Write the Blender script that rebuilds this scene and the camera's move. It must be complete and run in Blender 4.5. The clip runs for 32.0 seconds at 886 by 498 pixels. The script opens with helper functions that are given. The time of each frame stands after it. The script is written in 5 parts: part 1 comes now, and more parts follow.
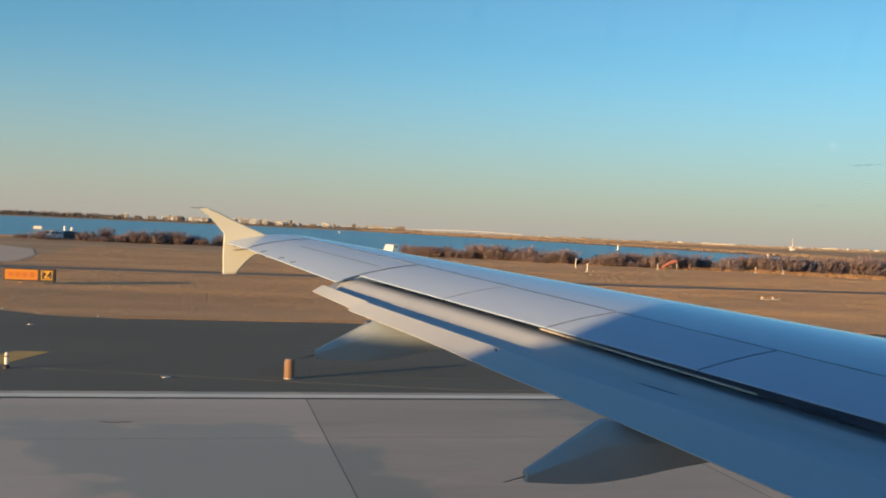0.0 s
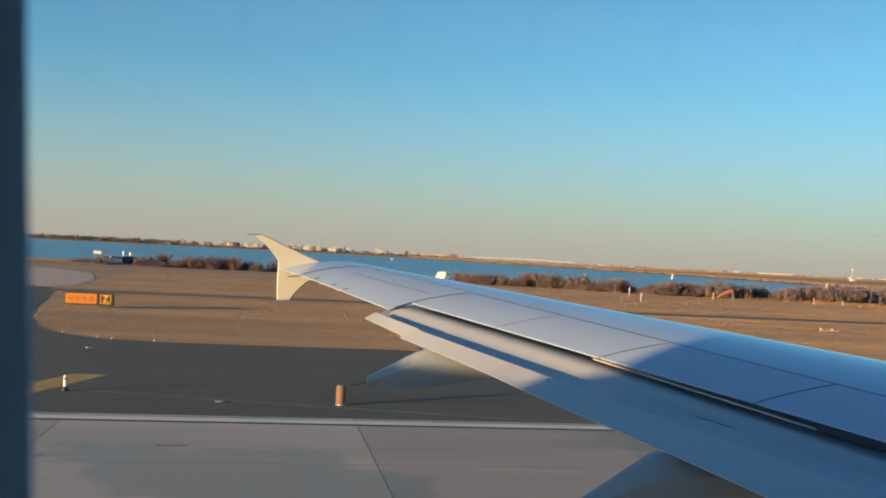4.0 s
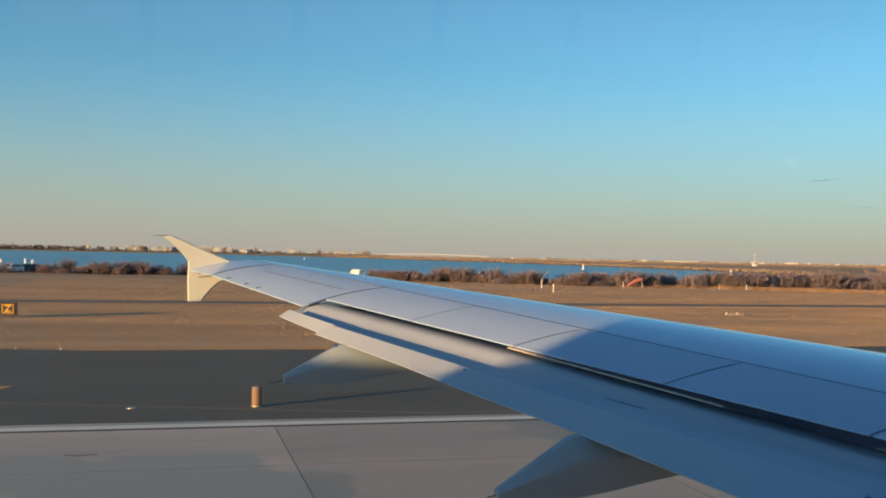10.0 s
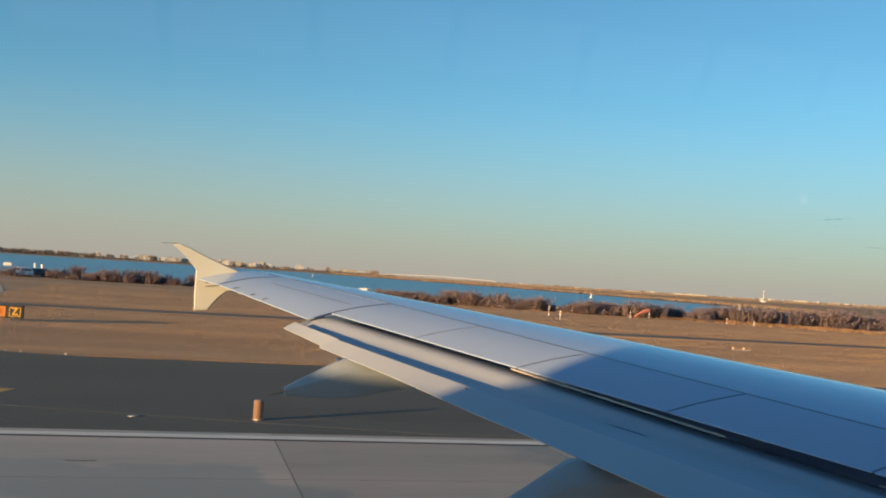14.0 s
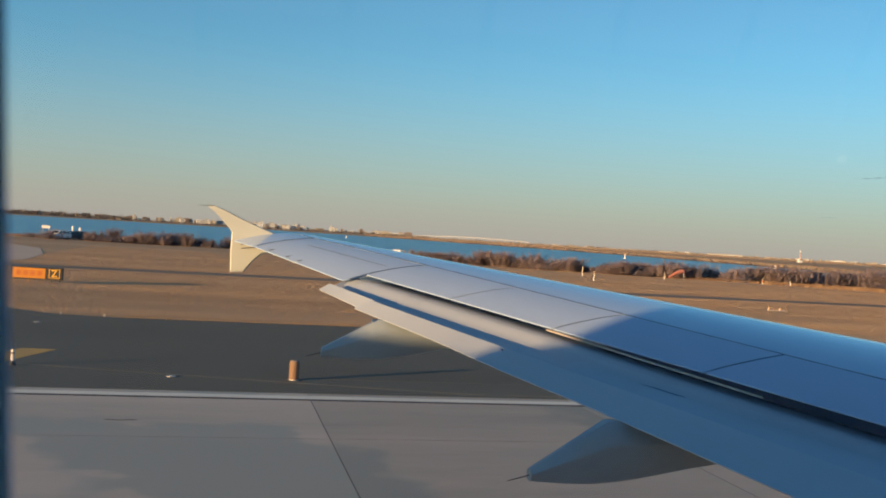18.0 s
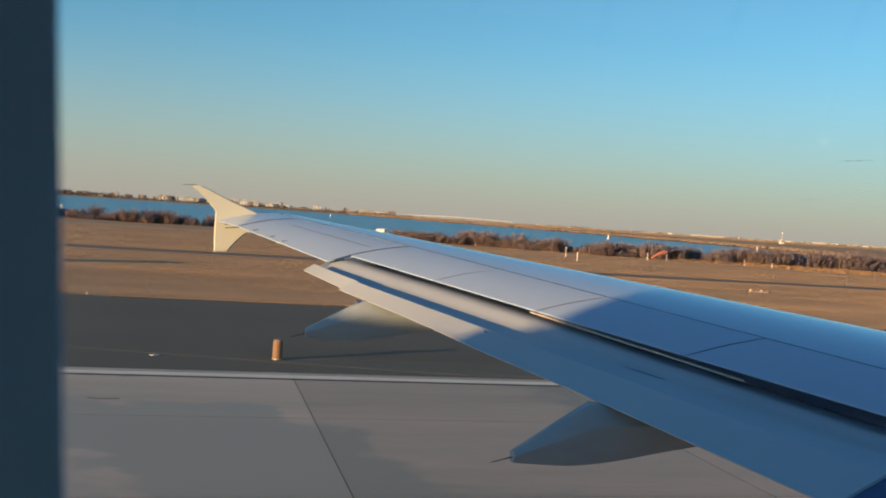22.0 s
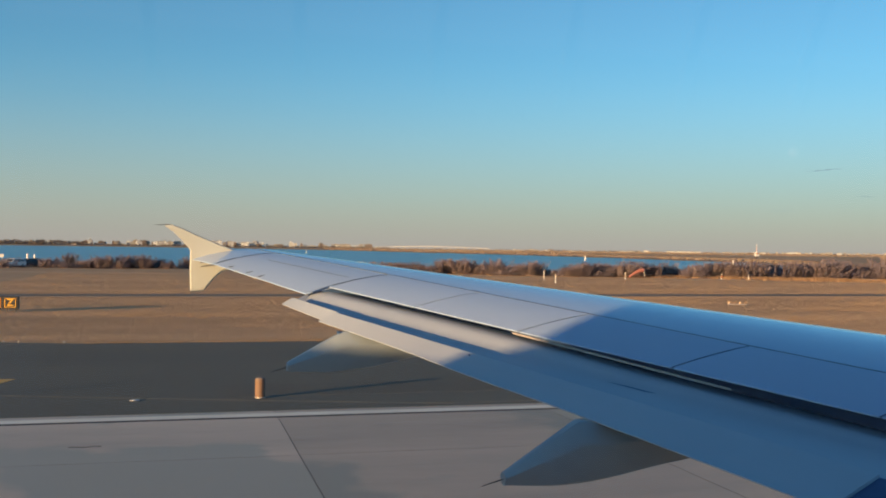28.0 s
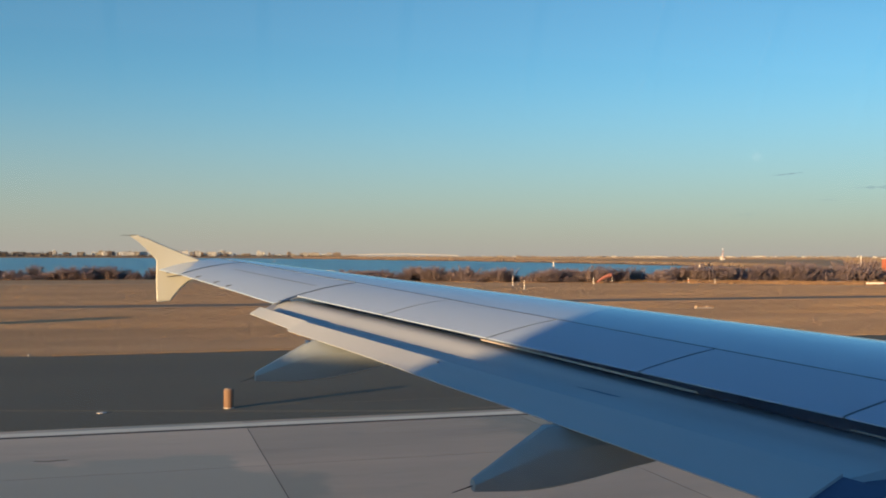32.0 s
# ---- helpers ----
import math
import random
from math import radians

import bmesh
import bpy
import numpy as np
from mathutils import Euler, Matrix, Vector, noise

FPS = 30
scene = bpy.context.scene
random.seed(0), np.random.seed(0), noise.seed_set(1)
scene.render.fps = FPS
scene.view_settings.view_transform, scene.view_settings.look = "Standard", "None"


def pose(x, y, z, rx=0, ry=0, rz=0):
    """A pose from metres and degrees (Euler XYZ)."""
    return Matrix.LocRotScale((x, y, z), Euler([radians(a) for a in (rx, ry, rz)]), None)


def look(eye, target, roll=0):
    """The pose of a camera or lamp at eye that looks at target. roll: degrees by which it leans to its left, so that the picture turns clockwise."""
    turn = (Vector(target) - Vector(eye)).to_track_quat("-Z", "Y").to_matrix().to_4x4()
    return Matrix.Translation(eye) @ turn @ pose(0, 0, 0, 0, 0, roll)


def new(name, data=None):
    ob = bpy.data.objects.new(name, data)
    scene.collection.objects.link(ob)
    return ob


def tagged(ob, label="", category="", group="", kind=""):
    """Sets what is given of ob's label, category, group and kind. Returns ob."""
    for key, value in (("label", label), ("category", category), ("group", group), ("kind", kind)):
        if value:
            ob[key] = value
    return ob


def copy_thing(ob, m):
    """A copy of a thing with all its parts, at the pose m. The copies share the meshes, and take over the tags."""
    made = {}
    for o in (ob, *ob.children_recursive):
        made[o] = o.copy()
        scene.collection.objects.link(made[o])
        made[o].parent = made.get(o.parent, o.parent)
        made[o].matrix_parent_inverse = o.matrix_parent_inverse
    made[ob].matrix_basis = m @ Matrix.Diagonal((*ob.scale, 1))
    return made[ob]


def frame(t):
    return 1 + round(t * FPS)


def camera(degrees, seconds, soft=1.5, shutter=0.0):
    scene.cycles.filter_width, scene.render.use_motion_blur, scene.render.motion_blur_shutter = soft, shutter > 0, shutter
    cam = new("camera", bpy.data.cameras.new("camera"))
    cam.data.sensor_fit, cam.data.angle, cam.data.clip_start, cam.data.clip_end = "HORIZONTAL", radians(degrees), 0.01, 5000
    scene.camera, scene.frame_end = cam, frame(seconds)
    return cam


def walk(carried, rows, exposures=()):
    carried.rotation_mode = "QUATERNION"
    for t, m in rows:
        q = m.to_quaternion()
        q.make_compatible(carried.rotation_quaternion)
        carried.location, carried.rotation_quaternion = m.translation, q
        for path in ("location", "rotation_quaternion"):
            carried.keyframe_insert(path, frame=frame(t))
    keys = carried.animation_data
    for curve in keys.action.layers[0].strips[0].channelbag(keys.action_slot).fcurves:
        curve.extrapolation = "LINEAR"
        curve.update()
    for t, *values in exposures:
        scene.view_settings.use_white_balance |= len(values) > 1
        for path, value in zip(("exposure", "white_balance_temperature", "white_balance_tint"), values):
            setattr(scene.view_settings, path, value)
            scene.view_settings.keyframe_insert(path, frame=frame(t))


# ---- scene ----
SKY_AIR, SKY_DUST, SKY_OZONE, SKY_STRENGTH = 0.8, 0.8, 2.7, 0.14
SKY_TINT, HAZE_COLOR, HAZE_COVER, HAZE_TOP = (0.75, 0.97, 1.0), (1.76, 1.56, 1.60), 0.90, 0.195
SUN_ENERGY = 5.0
# Axes of the aircraft: x forward along the runway, y out over the port wing, z up; the aircraft stands on the runway.
LENS = 47.62
cam = camera(LENS, 32.0, soft=1.9, shutter=0.0)
# seconds, x, y, z, rx, ry, rz
PATH = [
    (0.0, 0.0097, 0.0071, 4.6377, 89.034, -2.42, -12.866),
    (0.5, -0.0075, 0.033, 4.6442, 89.585, -3.354, -10.802),
    (1.0, 0.0196, -0.0031, 4.6439, 89.529, -1.331, -8.113),
    (1.5, 0.0173, -0.0079, 4.6406, 89.296, -2.112, -8.917),
    (2.0, -0.0009, -0.0083, 4.6417, 89.279, -2.517, -9.37),
    (2.5, -0.0132, 0.0052, 4.6441, 90.787, -6.151, -9.904),
    (3.0, -0.0074, 0.0021, 4.6403, 89.842, -2.818, -9.772),
    (3.5, 0.0008, 0.013, 4.6485, 90.581, -3.474, -9.63),
    (5.5, 0.0222, -0.0419, 4.6255, 89.768, 0.592, -11.205),
    (6.0, 0.0177, -0.0052, 4.623, 89.998, 0.471, -11.253),
    (6.5, 0.0124, -0.0149, 4.6363, 90.884, 0.612, -12.855),
    (7.0, 0.0149, -0.0246, 4.6283, 90.529, 0.823, -12.979),
    (7.5, 0.0118, -0.0171, 4.6207, 91.564, 1.792, -13.547),
    (8.0, 0.0115, -0.0283, 4.6165, 92.778, 0.356, -13.754),
    (8.5, 0.0069, -0.0118, 4.6212, 92.52, -0.21, -13.98),
    (9.0, 0.007, -0.0062, 4.6127, 90.185, 0.5, -14.285),
    (9.5, 0.0036, 0.0005, 4.623, 89.876, -0.657, -14.535),
    (10.0, 0.0057, -0.0144, 4.6123, 90.432, -1.087, -14.818),
    (10.5, 0.0052, -0.0272, 4.609, 91.255, -0.042, -15.573),
    (11.0, 0.0056, -0.0196, 4.609, 91.858, -0.066, -15.051),
    (11.5, 0.0123, -0.0179, 4.5947, 91.239, -0.72, -14.455),
    (12.0, 0.0068, -0.0157, 4.6195, 90.421, -0.633, -14.589),
    (12.5, 0.0092, -0.0197, 4.605, 90.198, -0.012, -14.611),
    (13.0, 0.0078, -0.0087, 4.5899, 90.107, 0.1, -14.834),
    (13.5, 0.0056, -0.0095, 4.6119, 90.369, -0.378, -14.725),
    (14.0, 0.0193, -0.0197, 4.5687, 91.7, -3.57, -14.35),
    (14.5, 0.0061, -0.0231, 4.5854, 92.251, -3.31, -15.01),
    (16.5, 0.005, 0.0084, 4.546, 91.261, -3.663, -12.951),
    (17.0, -0.0011, -0.0108, 4.5741, 91.483, -3.841, -12.413),
    (17.5, -0.0022, 0.0023, 4.552, 90.232, -3.724, -11.401),
    (18.0, 0.0075, 0.0077, 4.5665, 89.374, -3.353, -12.46),
    (18.5, 0.0051, 0.002, 4.5667, 90.2, -3.299, -12.328),
    (19.0, 0.0017, -0.0052, 4.5767, 91.825, -3.071, -12.031),
    (19.5, -0.0014, 0.0082, 4.5646, 91.361, -3.856, -12.206),
    (20.0, -0.0027, 0.0156, 4.5298, 89.818, -4.672, -11.9),
    (20.5, 0.0023, -0.0145, 4.5569, 91.503, -2.117, -14.058),
    (21.0, 0.008, -0.0075, 4.5538, 91.703, -2.213, -13.615),
    (21.5, -0.0047, 0.019, 4.555, 89.415, -3.396, -12.712),
    (22.0, -0.0051, -0.0008, 4.5923, 88.252, -3.741, -13.379),
    (22.5, 0.0019, -0.004, 4.5867, 89.737, -2.241, -14.093),
    (23.0, -0.0063, 0.0095, 4.5907, 89.594, -2.798, -13.146),
    (23.5, -0.0124, 0.0234, 4.5756, 89.483, -4.456, -12.74),
    (24.0, -0.016, 0.0266, 4.5692, 88.42, -4.827, -12.948),
    (24.5, -0.0096, 0.0045, 4.5735, 91.309, -4.002, -14.213),
    (25.0, 0.0254, 0.0037, 4.5701, 93.7, -2.675, -20.818),
    (25.5, -0.0111, 0.0165, 4.539, 93.183, -1.8, -19.578),
    (26.0, 0.017, 0.0049, 4.5644, 92.045, -1.42, -15.619),
    (26.5, 0.0159, 0.023, 4.5755, 90.884, -1.56, -17.65),
    (28.5, 0.0041, 0.0602, 4.5368, 89.919, -0.533, -14.177),
    (29.0, 0.0068, 0.0033, 4.5486, 92.164, -1.058, -15.674),
    (29.5, 0.0002, 0.0483, 4.5695, 92.147, 0.303, -15.267),
    (30.0, 0.0204, 0.0444, 4.5365, 91.247, 0.151, -14.447),
    (30.5, 0.0025, 0.0458, 4.56, 90.573, -0.112, -14.525),
    (31.0, 0.0037, 0.0626, 4.5189, 89.38, -0.154, -14.366),
    (31.5, 0.0032, 0.0536, 4.5317, 88.073, -1.657, -14.316),
    (32.0, 0.0096, 0.0349, 4.5444, 90.411, -0.048, -16.5),
]
walk(cam, [(r[0], pose(*r[1:])) for r in PATH], exposures=[
    (0.0, 1.09, 7050, 3), (3.5, 1.09, 7050, 3), (6.0, 1.03, 7000, 3), (12.0, 1.03, 7050, 3), (18.0, 1.0, 6950, 3),
    (24.0, 1.0, 7000, 3), (26.0, 0.98, 6750, 3), (29.5, 1.0, 6800, 3), (32.0, 0.99, 6900, 3)])
cam.data.dof.use_dof, cam.data.dof.focus_distance, cam.data.dof.aperture_fstop = True, 16.0, 14.0

# ---- world and sun ----
SUN_OFF, SUN_EL = radians(29.0), radians(4.7)          # from dead astern towards starboard, above the horizon
to_sun = Vector((-math.cos(SUN_OFF) * math.cos(SUN_EL), -math.sin(SUN_OFF) * math.cos(SUN_EL), math.sin(SUN_EL)))
world = bpy.data.worlds.new("sky")
scene.world = world
world.use_nodes = True
wn = world.node_tree.nodes
sky = wn.new("ShaderNodeTexSky")
sky.sky_type, sky.sun_disc = "NISHITA", False
sky.sun_elevation = SUN_EL
sky.sun_rotation = math.atan2(to_sun.x, to_sun.y)
sky.altitude, sky.air_density, sky.dust_density, sky.ozone_density = 5, SKY_AIR, SKY_DUST, SKY_OZONE
wn["Background"].inputs["Strength"].default_value = SKY_STRENGTH
tint, haze = wn.new("ShaderNodeMix"), wn.new("ShaderNodeMix")
heading, split, climb = wn.new("ShaderNodeTexCoord"), wn.new("ShaderNodeSeparateXYZ"), wn.new("ShaderNodeMapRange")
sky_link = world.node_tree.links.new
climb.interpolation_type = "SMOOTHSTEP"                  # winter haze thins out with height
climb.inputs["From Min"].default_value, climb.inputs["From Max"].default_value = -0.06, HAZE_TOP
climb.inputs["To Min"].default_value, climb.inputs["To Max"].default_value = HAZE_COVER, 0.0
tint.data_type, tint.blend_type, haze.data_type = "RGBA", "MULTIPLY", "RGBA"
tint.inputs["Factor"].default_value, tint.inputs["B"].default_value = 1.0, (*SKY_TINT, 1)
haze.inputs["B"].default_value = (*HAZE_COLOR, 1)
sky_link(heading.outputs["Generated"], split.inputs[0])
sky_link(split.outputs["Z"], climb.inputs["Value"])
sky_link(sky.outputs["Color"], tint.inputs["A"])
sky_link(tint.outputs["Result"], haze.inputs["A"])
sky_link(climb.outputs["Result"], haze.inputs["Factor"])
sky_link(haze.outputs["Result"], wn["Background"].inputs["Color"])
sun_data = bpy.data.lights.new("sun", "SUN")
sun_data.energy, sun_data.angle, sun_data.color = SUN_ENERGY, radians(0.6), (1.0, 0.57, 0.265)
sun = new("sun", sun_data)
sun.matrix_world = look(to_sun * 100, (0, 0, 0))


# ---- materials ----
def links_of(m):
    return m.node_tree.links.new


def material(name, color, rough=0.6, metal=0.0, dark=None, scale=3.0, fine=40.0, amount=0.5, bump=0.0, bump_scale=60.0, bump_depth=0.05,
             stretch=(1, 1, 1), by_object=0.0, spec=0.5, coords="Object", coat=0.0, patch=None, patch_scale=0.1, patch_at=0.55):
    """Paint or earth in two tones: broad stains and fine grain, with an optional relief."""
    m = bpy.data.materials.new(name)
    m.use_nodes = True
    n, link = m.node_tree.nodes, links_of(m)
    b = n["Principled BSDF"]
    b.inputs["Roughness"].default_value, b.inputs["Metallic"].default_value = rough, metal
    b.inputs["Specular IOR Level"].default_value, b.inputs["Coat Weight"].default_value = spec, coat
    dark = dark or tuple(c * 0.75 for c in color)
    if coords == "World":
        source = n.new("ShaderNodeNewGeometry").outputs["Position"]
    else:
        source = n.new("ShaderNodeTexCoord").outputs["Object"]
    mapping = n.new("ShaderNodeMapping")
    mapping.inputs["Scale"].default_value = stretch
    link(source, mapping.inputs["Vector"])
    broad, grain = n.new("ShaderNodeTexNoise"), n.new("ShaderNodeTexNoise")
    broad.inputs["Scale"].default_value, grain.inputs["Scale"].default_value = scale, fine
    broad.inputs["Detail"].default_value, grain.inputs["Detail"].default_value = 6, 4
    broad.inputs["Roughness"].default_value = 0.65
    link(mapping.outputs["Vector"], broad.inputs["Vector"])
    link(mapping.outputs["Vector"], grain.inputs["Vector"])
    mix = n.new("ShaderNodeMath")
    mix.operation = "MULTIPLY_ADD"
    mix.inputs[1].default_value = 0.35
    link(grain.outputs["Fac"], mix.inputs[0])
    link(broad.outputs["Fac"], mix.inputs[2])
    ramp = n.new("ShaderNodeMapRange")
    ramp.inputs["From Min"].default_value, ramp.inputs["From Max"].default_value = 0.67 - 0.5 * (1.02 - amount), 0.67 + 0.5 * (1.02 - amount)
    link(mix.outputs[0], ramp.inputs["Value"])
    blend = n.new("ShaderNodeMix")
    blend.data_type = "RGBA"
    blend.inputs["A"].default_value, blend.inputs["B"].default_value = (*dark, 1), (*color, 1)
    link(ramp.outputs["Result"], blend.inputs["Factor"])
    out = blend.outputs["Result"]
    if patch:
        field, sharp, over = n.new("ShaderNodeTexNoise"), n.new("ShaderNodeMapRange"), n.new("ShaderNodeMix")
        field.inputs["Scale"].default_value, field.inputs["Detail"].default_value, field.inputs["Roughness"].default_value = patch_scale, 7, 0.52
        sharp.inputs["From Min"].default_value, sharp.inputs["From Max"].default_value = patch_at - 0.012, patch_at + 0.012
        sharp.inputs["To Max"].default_value = 0.85
        over.data_type = "RGBA"
        over.inputs["B"].default_value = (*patch, 1)
        link(source, field.inputs["Vector"])
        link(field.outputs["Fac"], sharp.inputs["Value"])
        link(sharp.outputs["Result"], over.inputs["Factor"])
        link(out, over.inputs["A"])
        out = over.outputs["Result"]
    if by_object:
        info, hsv = n.new("ShaderNodeObjectInfo"), n.new("ShaderNodeHueSaturation")
        span = n.new("ShaderNodeMapRange")
        span.inputs["To Min"].default_value, span.inputs["To Max"].default_value = 1 - by_object, 1 + by_object
        link(info.outputs["Random"], span.inputs["Value"])
        link(span.outputs["Result"], hsv.inputs["Value"])
        link(out, hsv.inputs["Color"])
        out = hsv.outputs["Color"]
    link(out, b.inputs["Base Color"])
    if bump:
        rel, bn = n.new("ShaderNodeTexNoise"), n.new("ShaderNodeBump")
        rel.inputs["Scale"].default_value, rel.inputs["Detail"].default_value = bump_scale, 5
        bn.inputs["Strength"].default_value, bn.inputs["Distance"].default_value = bump, bump_depth
        link(mapping.outputs["Vector"], rel.inputs["Vector"])
        link(rel.outputs["Fac"], bn.inputs["Height"])
        link(bn.outputs["Normal"], b.inputs["Normal"])
    return m


M = {}
# wing paints blued beyond grey: the sky's light is put into their colour
M["wing_skylit_paint"] = material("wing_skylit_paint", (0.30, 0.425, 0.635), 0.26, dark=(0.262, 0.385, 0.59), scale=0.9, fine=14, amount=0.3, stretch=(1, 0.5, 1), spec=0.5, coat=0.6)
M["spoiler_skylit_paint"] = material("spoiler_skylit_paint", (0.295, 0.415, 0.625), 0.34, dark=(0.255, 0.365, 0.555), scale=1.5, fine=20, amount=0.3, by_object=0.03, stretch=(1, 0.4, 1), spec=0.45, coat=0.25)
M["flap_paint"] = material("flap_paint", (0.345, 0.41, 0.50), 0.42, dark=(0.29, 0.355, 0.44), scale=1.0, fine=18, amount=0.4, stretch=(0.6, 1, 1))
M["fence_paint"] = material("fence_paint", (0.44, 0.49, 0.48), 0.5, dark=(0.39, 0.44, 0.43), scale=2.0, amount=0.3)
# darkened and blued: the shade under the wing is in this colour
M["fairing_shade_paint"] = material("fairing_shade_paint", (0.26, 0.325, 0.385), 0.36, dark=(0.185, 0.24, 0.295), scale=1.8, fine=12, amount=0.4, stretch=(0.4, 1, 1))
M["fuselage_paint"] = material("fuselage_paint", (0.75, 0.76, 0.78), 0.35, dark=(0.70, 0.71, 0.73), scale=0.6, amount=0.3)
M["seal"] = material("dark_rubber", (0.03, 0.032, 0.035), 0.7, dark=(0.018, 0.018, 0.02), scale=6)
# navy puts the slot's shade into the colour; the oil streak uses it too
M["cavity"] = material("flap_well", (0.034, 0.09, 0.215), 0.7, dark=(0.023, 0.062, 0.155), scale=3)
M["bare_metal"] = material("bare_metal", (0.42, 0.40, 0.38), 0.5, 0.1, dark=(0.30, 0.29, 0.28), scale=8)
M["cabin_plastic"] = material("cabin_plastic", (0.50, 0.76, 0.95), 0.6, dark=(0.45, 0.70, 0.89), scale=9, fine=120, amount=0.3, bump=0.05, bump_scale=500)
M["concrete"] = material("runway_concrete", (0.505, 0.44, 0.37), 0.85, dark=(0.37, 0.338, 0.29), scale=0.35, fine=6.0, amount=0.62, bump=0.15,
                         bump_scale=70, by_object=0.13, coords="World", stretch=(0.14, 1.0, 1), spec=0.3, patch=(0.30, 0.315, 0.285), patch_scale=0.085, patch_at=0.50)
M["asphalt"] = material("asphalt", (0.129, 0.132, 0.113), 0.9, dark=(0.095, 0.099, 0.087), scale=0.10, fine=9.0, amount=0.5, bump=0.5, bump_scale=30,
                        coords="World", stretch=(0.25, 1, 1), spec=0.25)
M["asphalt_patch"] = material("asphalt_patch", (0.113, 0.114, 0.099), 0.9, dark=(0.088, 0.091, 0.080), scale=0.2, fine=9.0, amount=0.5, bump=0.5, bump_scale=30, coords="World", spec=0.25)
M["old_concrete"] = material("taxiway_concrete", (0.62, 0.48, 0.37), 0.9, dark=(0.53, 0.41, 0.32), scale=0.08, fine=3.0, amount=0.5, coords="World", stretch=(0.5, 1, 1), spec=0.2)
M["road"] = material("service_road", (0.20, 0.175, 0.15), 0.9, dark=(0.145, 0.13, 0.115), scale=0.08, fine=3.0, amount=0.5, coords="World", stretch=(0.3, 1, 1), spec=0.2)
M["white_line"] = material("white_marking", (0.80, 0.78, 0.68), 0.7, dark=(0.60, 0.58, 0.50), scale=1.2, fine=14, amount=0.55, coords="World", stretch=(0.4, 1, 1))
M["yellow_line"] = material("yellow_marking", (0.62, 0.36, 0.06), 0.7, dark=(0.40, 0.24, 0.06), scale=1.2, fine=10, amount=0.55, coords="World")
M["faint_line"] = material("worn_yellow_marking", (0.30, 0.23, 0.13), 0.8, dark=(0.13, 0.12, 0.10), scale=0.9, fine=9, amount=0.65, coords="World")
M["black_edge"] = material("black_marking", (0.030, 0.030, 0.030), 0.8, dark=(0.02, 0.02, 0.02), scale=2)
M["fine_seam"] = material("fine_seam", (0.13, 0.15, 0.19), 0.6, dark=(0.10, 0.12, 0.15), scale=6)
M["joint"] = material("joint_sealant", (0.07, 0.06, 0.055), 0.8, dark=(0.05, 0.045, 0.04), scale=2)
M["grass_ground"] = material("dry_grass_ground", (0.56, 0.375, 0.222), 1.0, dark=(0.34, 0.228, 0.138), scale=0.09, fine=1.2, amount=0.62, bump=0.06,
                             bump_scale=3.0, bump_depth=0.06, coords="World", stretch=(0.16, 1, 1), spec=0.1)
M["grass"] = material("dry_grass", (0.39, 0.282, 0.182), 0.9, dark=(0.28, 0.20, 0.13), scale=0.30, fine=1.6, amount=0.7, coords="World", stretch=(0.18, 1, 1), spec=0.1)
M["reed"] = material("dry_reed", (0.30, 0.205, 0.13), 0.9, dark=(0.21, 0.145, 0.095), scale=0.12, fine=2, amount=0.6, coords="World", spec=0.1)
# twigs paled towards mauve, with the shore's haze put into the colour
M["twig"] = material("bare_twigs", (0.29, 0.25, 0.28), 0.9, dark=(0.215, 0.185, 0.21), scale=0.5, fine=4, amount=0.5, coords="World", by_object=0.15, spec=0.1)
# greyer than the reeds: haze across the bay is mixed into this tan
M["marsh"] = material("marsh_grass", (0.25, 0.205, 0.17), 0.9, dark=(0.175, 0.15, 0.13), scale=0.02, fine=0.4, amount=0.6, coords="World", stretch=(0.3, 1, 1), spec=0.1)
M["branch"] = material("shrub_branch", (0.24, 0.18, 0.16), 0.9, dark=(0.16, 0.12, 0.105), scale=3, spec=0.1)
M["far_tree"] = material("far_tree", (0.15, 0.14, 0.135), 0.95, dark=(0.105, 0.098, 0.095), scale=0.02, fine=0.3, amount=0.5, coords="World", spec=0.05)
M["white_paint"] = material("white_paint", (0.80, 0.79, 0.76), 0.5, dark=(0.72, 0.71, 0.68), scale=5)
M["black_paint"] = material("black_paint", (0.022, 0.022, 0.024), 0.5, dark=(0.015, 0.015, 0.016), scale=5)
M["orange_paint"] = material("orange_paint", (0.75, 0.20, 0.02), 0.5, dark=(0.60, 0.15, 0.02), scale=4)
M["sign_orange"] = material("sign_orange_face", (0.46, 0.20, 0.02), 0.4, dark=(0.40, 0.16, 0.02), scale=2)
M["sign_brown"] = material("sign_brown_bars", (0.36, 0.10, 0.015), 0.5, dark=(0.30, 0.08, 0.012), scale=2)
M["sign_yellow"] = material("sign_yellow_letter", (0.85, 0.50, 0.04), 0.4, dark=(0.78, 0.44, 0.04), scale=2)
M["windsock"] = material("windsock_fabric", (0.42, 0.17, 0.14), 0.8, dark=(0.33, 0.13, 0.10), scale=1.5, amount=0.5)
M["steel"] = material("galvanised_steel", (0.42, 0.42, 0.42), 0.5, 0.5, dark=(0.32, 0.32, 0.33), scale=6)
M["rust"] = material("faded_orange_marker", (0.20, 0.125, 0.085), 0.7, dark=(0.15, 0.095, 0.065), scale=6)
M["lens"] = material("lamp_lens", (0.55, 0.50, 0.42), 0.15, dark=(0.74, 0.70, 0.60), scale=6)
M["car_paint"] = material("white_car_paint", (0.80, 0.80, 0.80), 0.25, dark=(0.76, 0.76, 0.76), scale=2, coat=0.6)
M["car_dark"] = material("dark_car_paint", (0.045, 0.055, 0.075), 0.25, dark=(0.035, 0.045, 0.06), scale=2, coat=0.6)
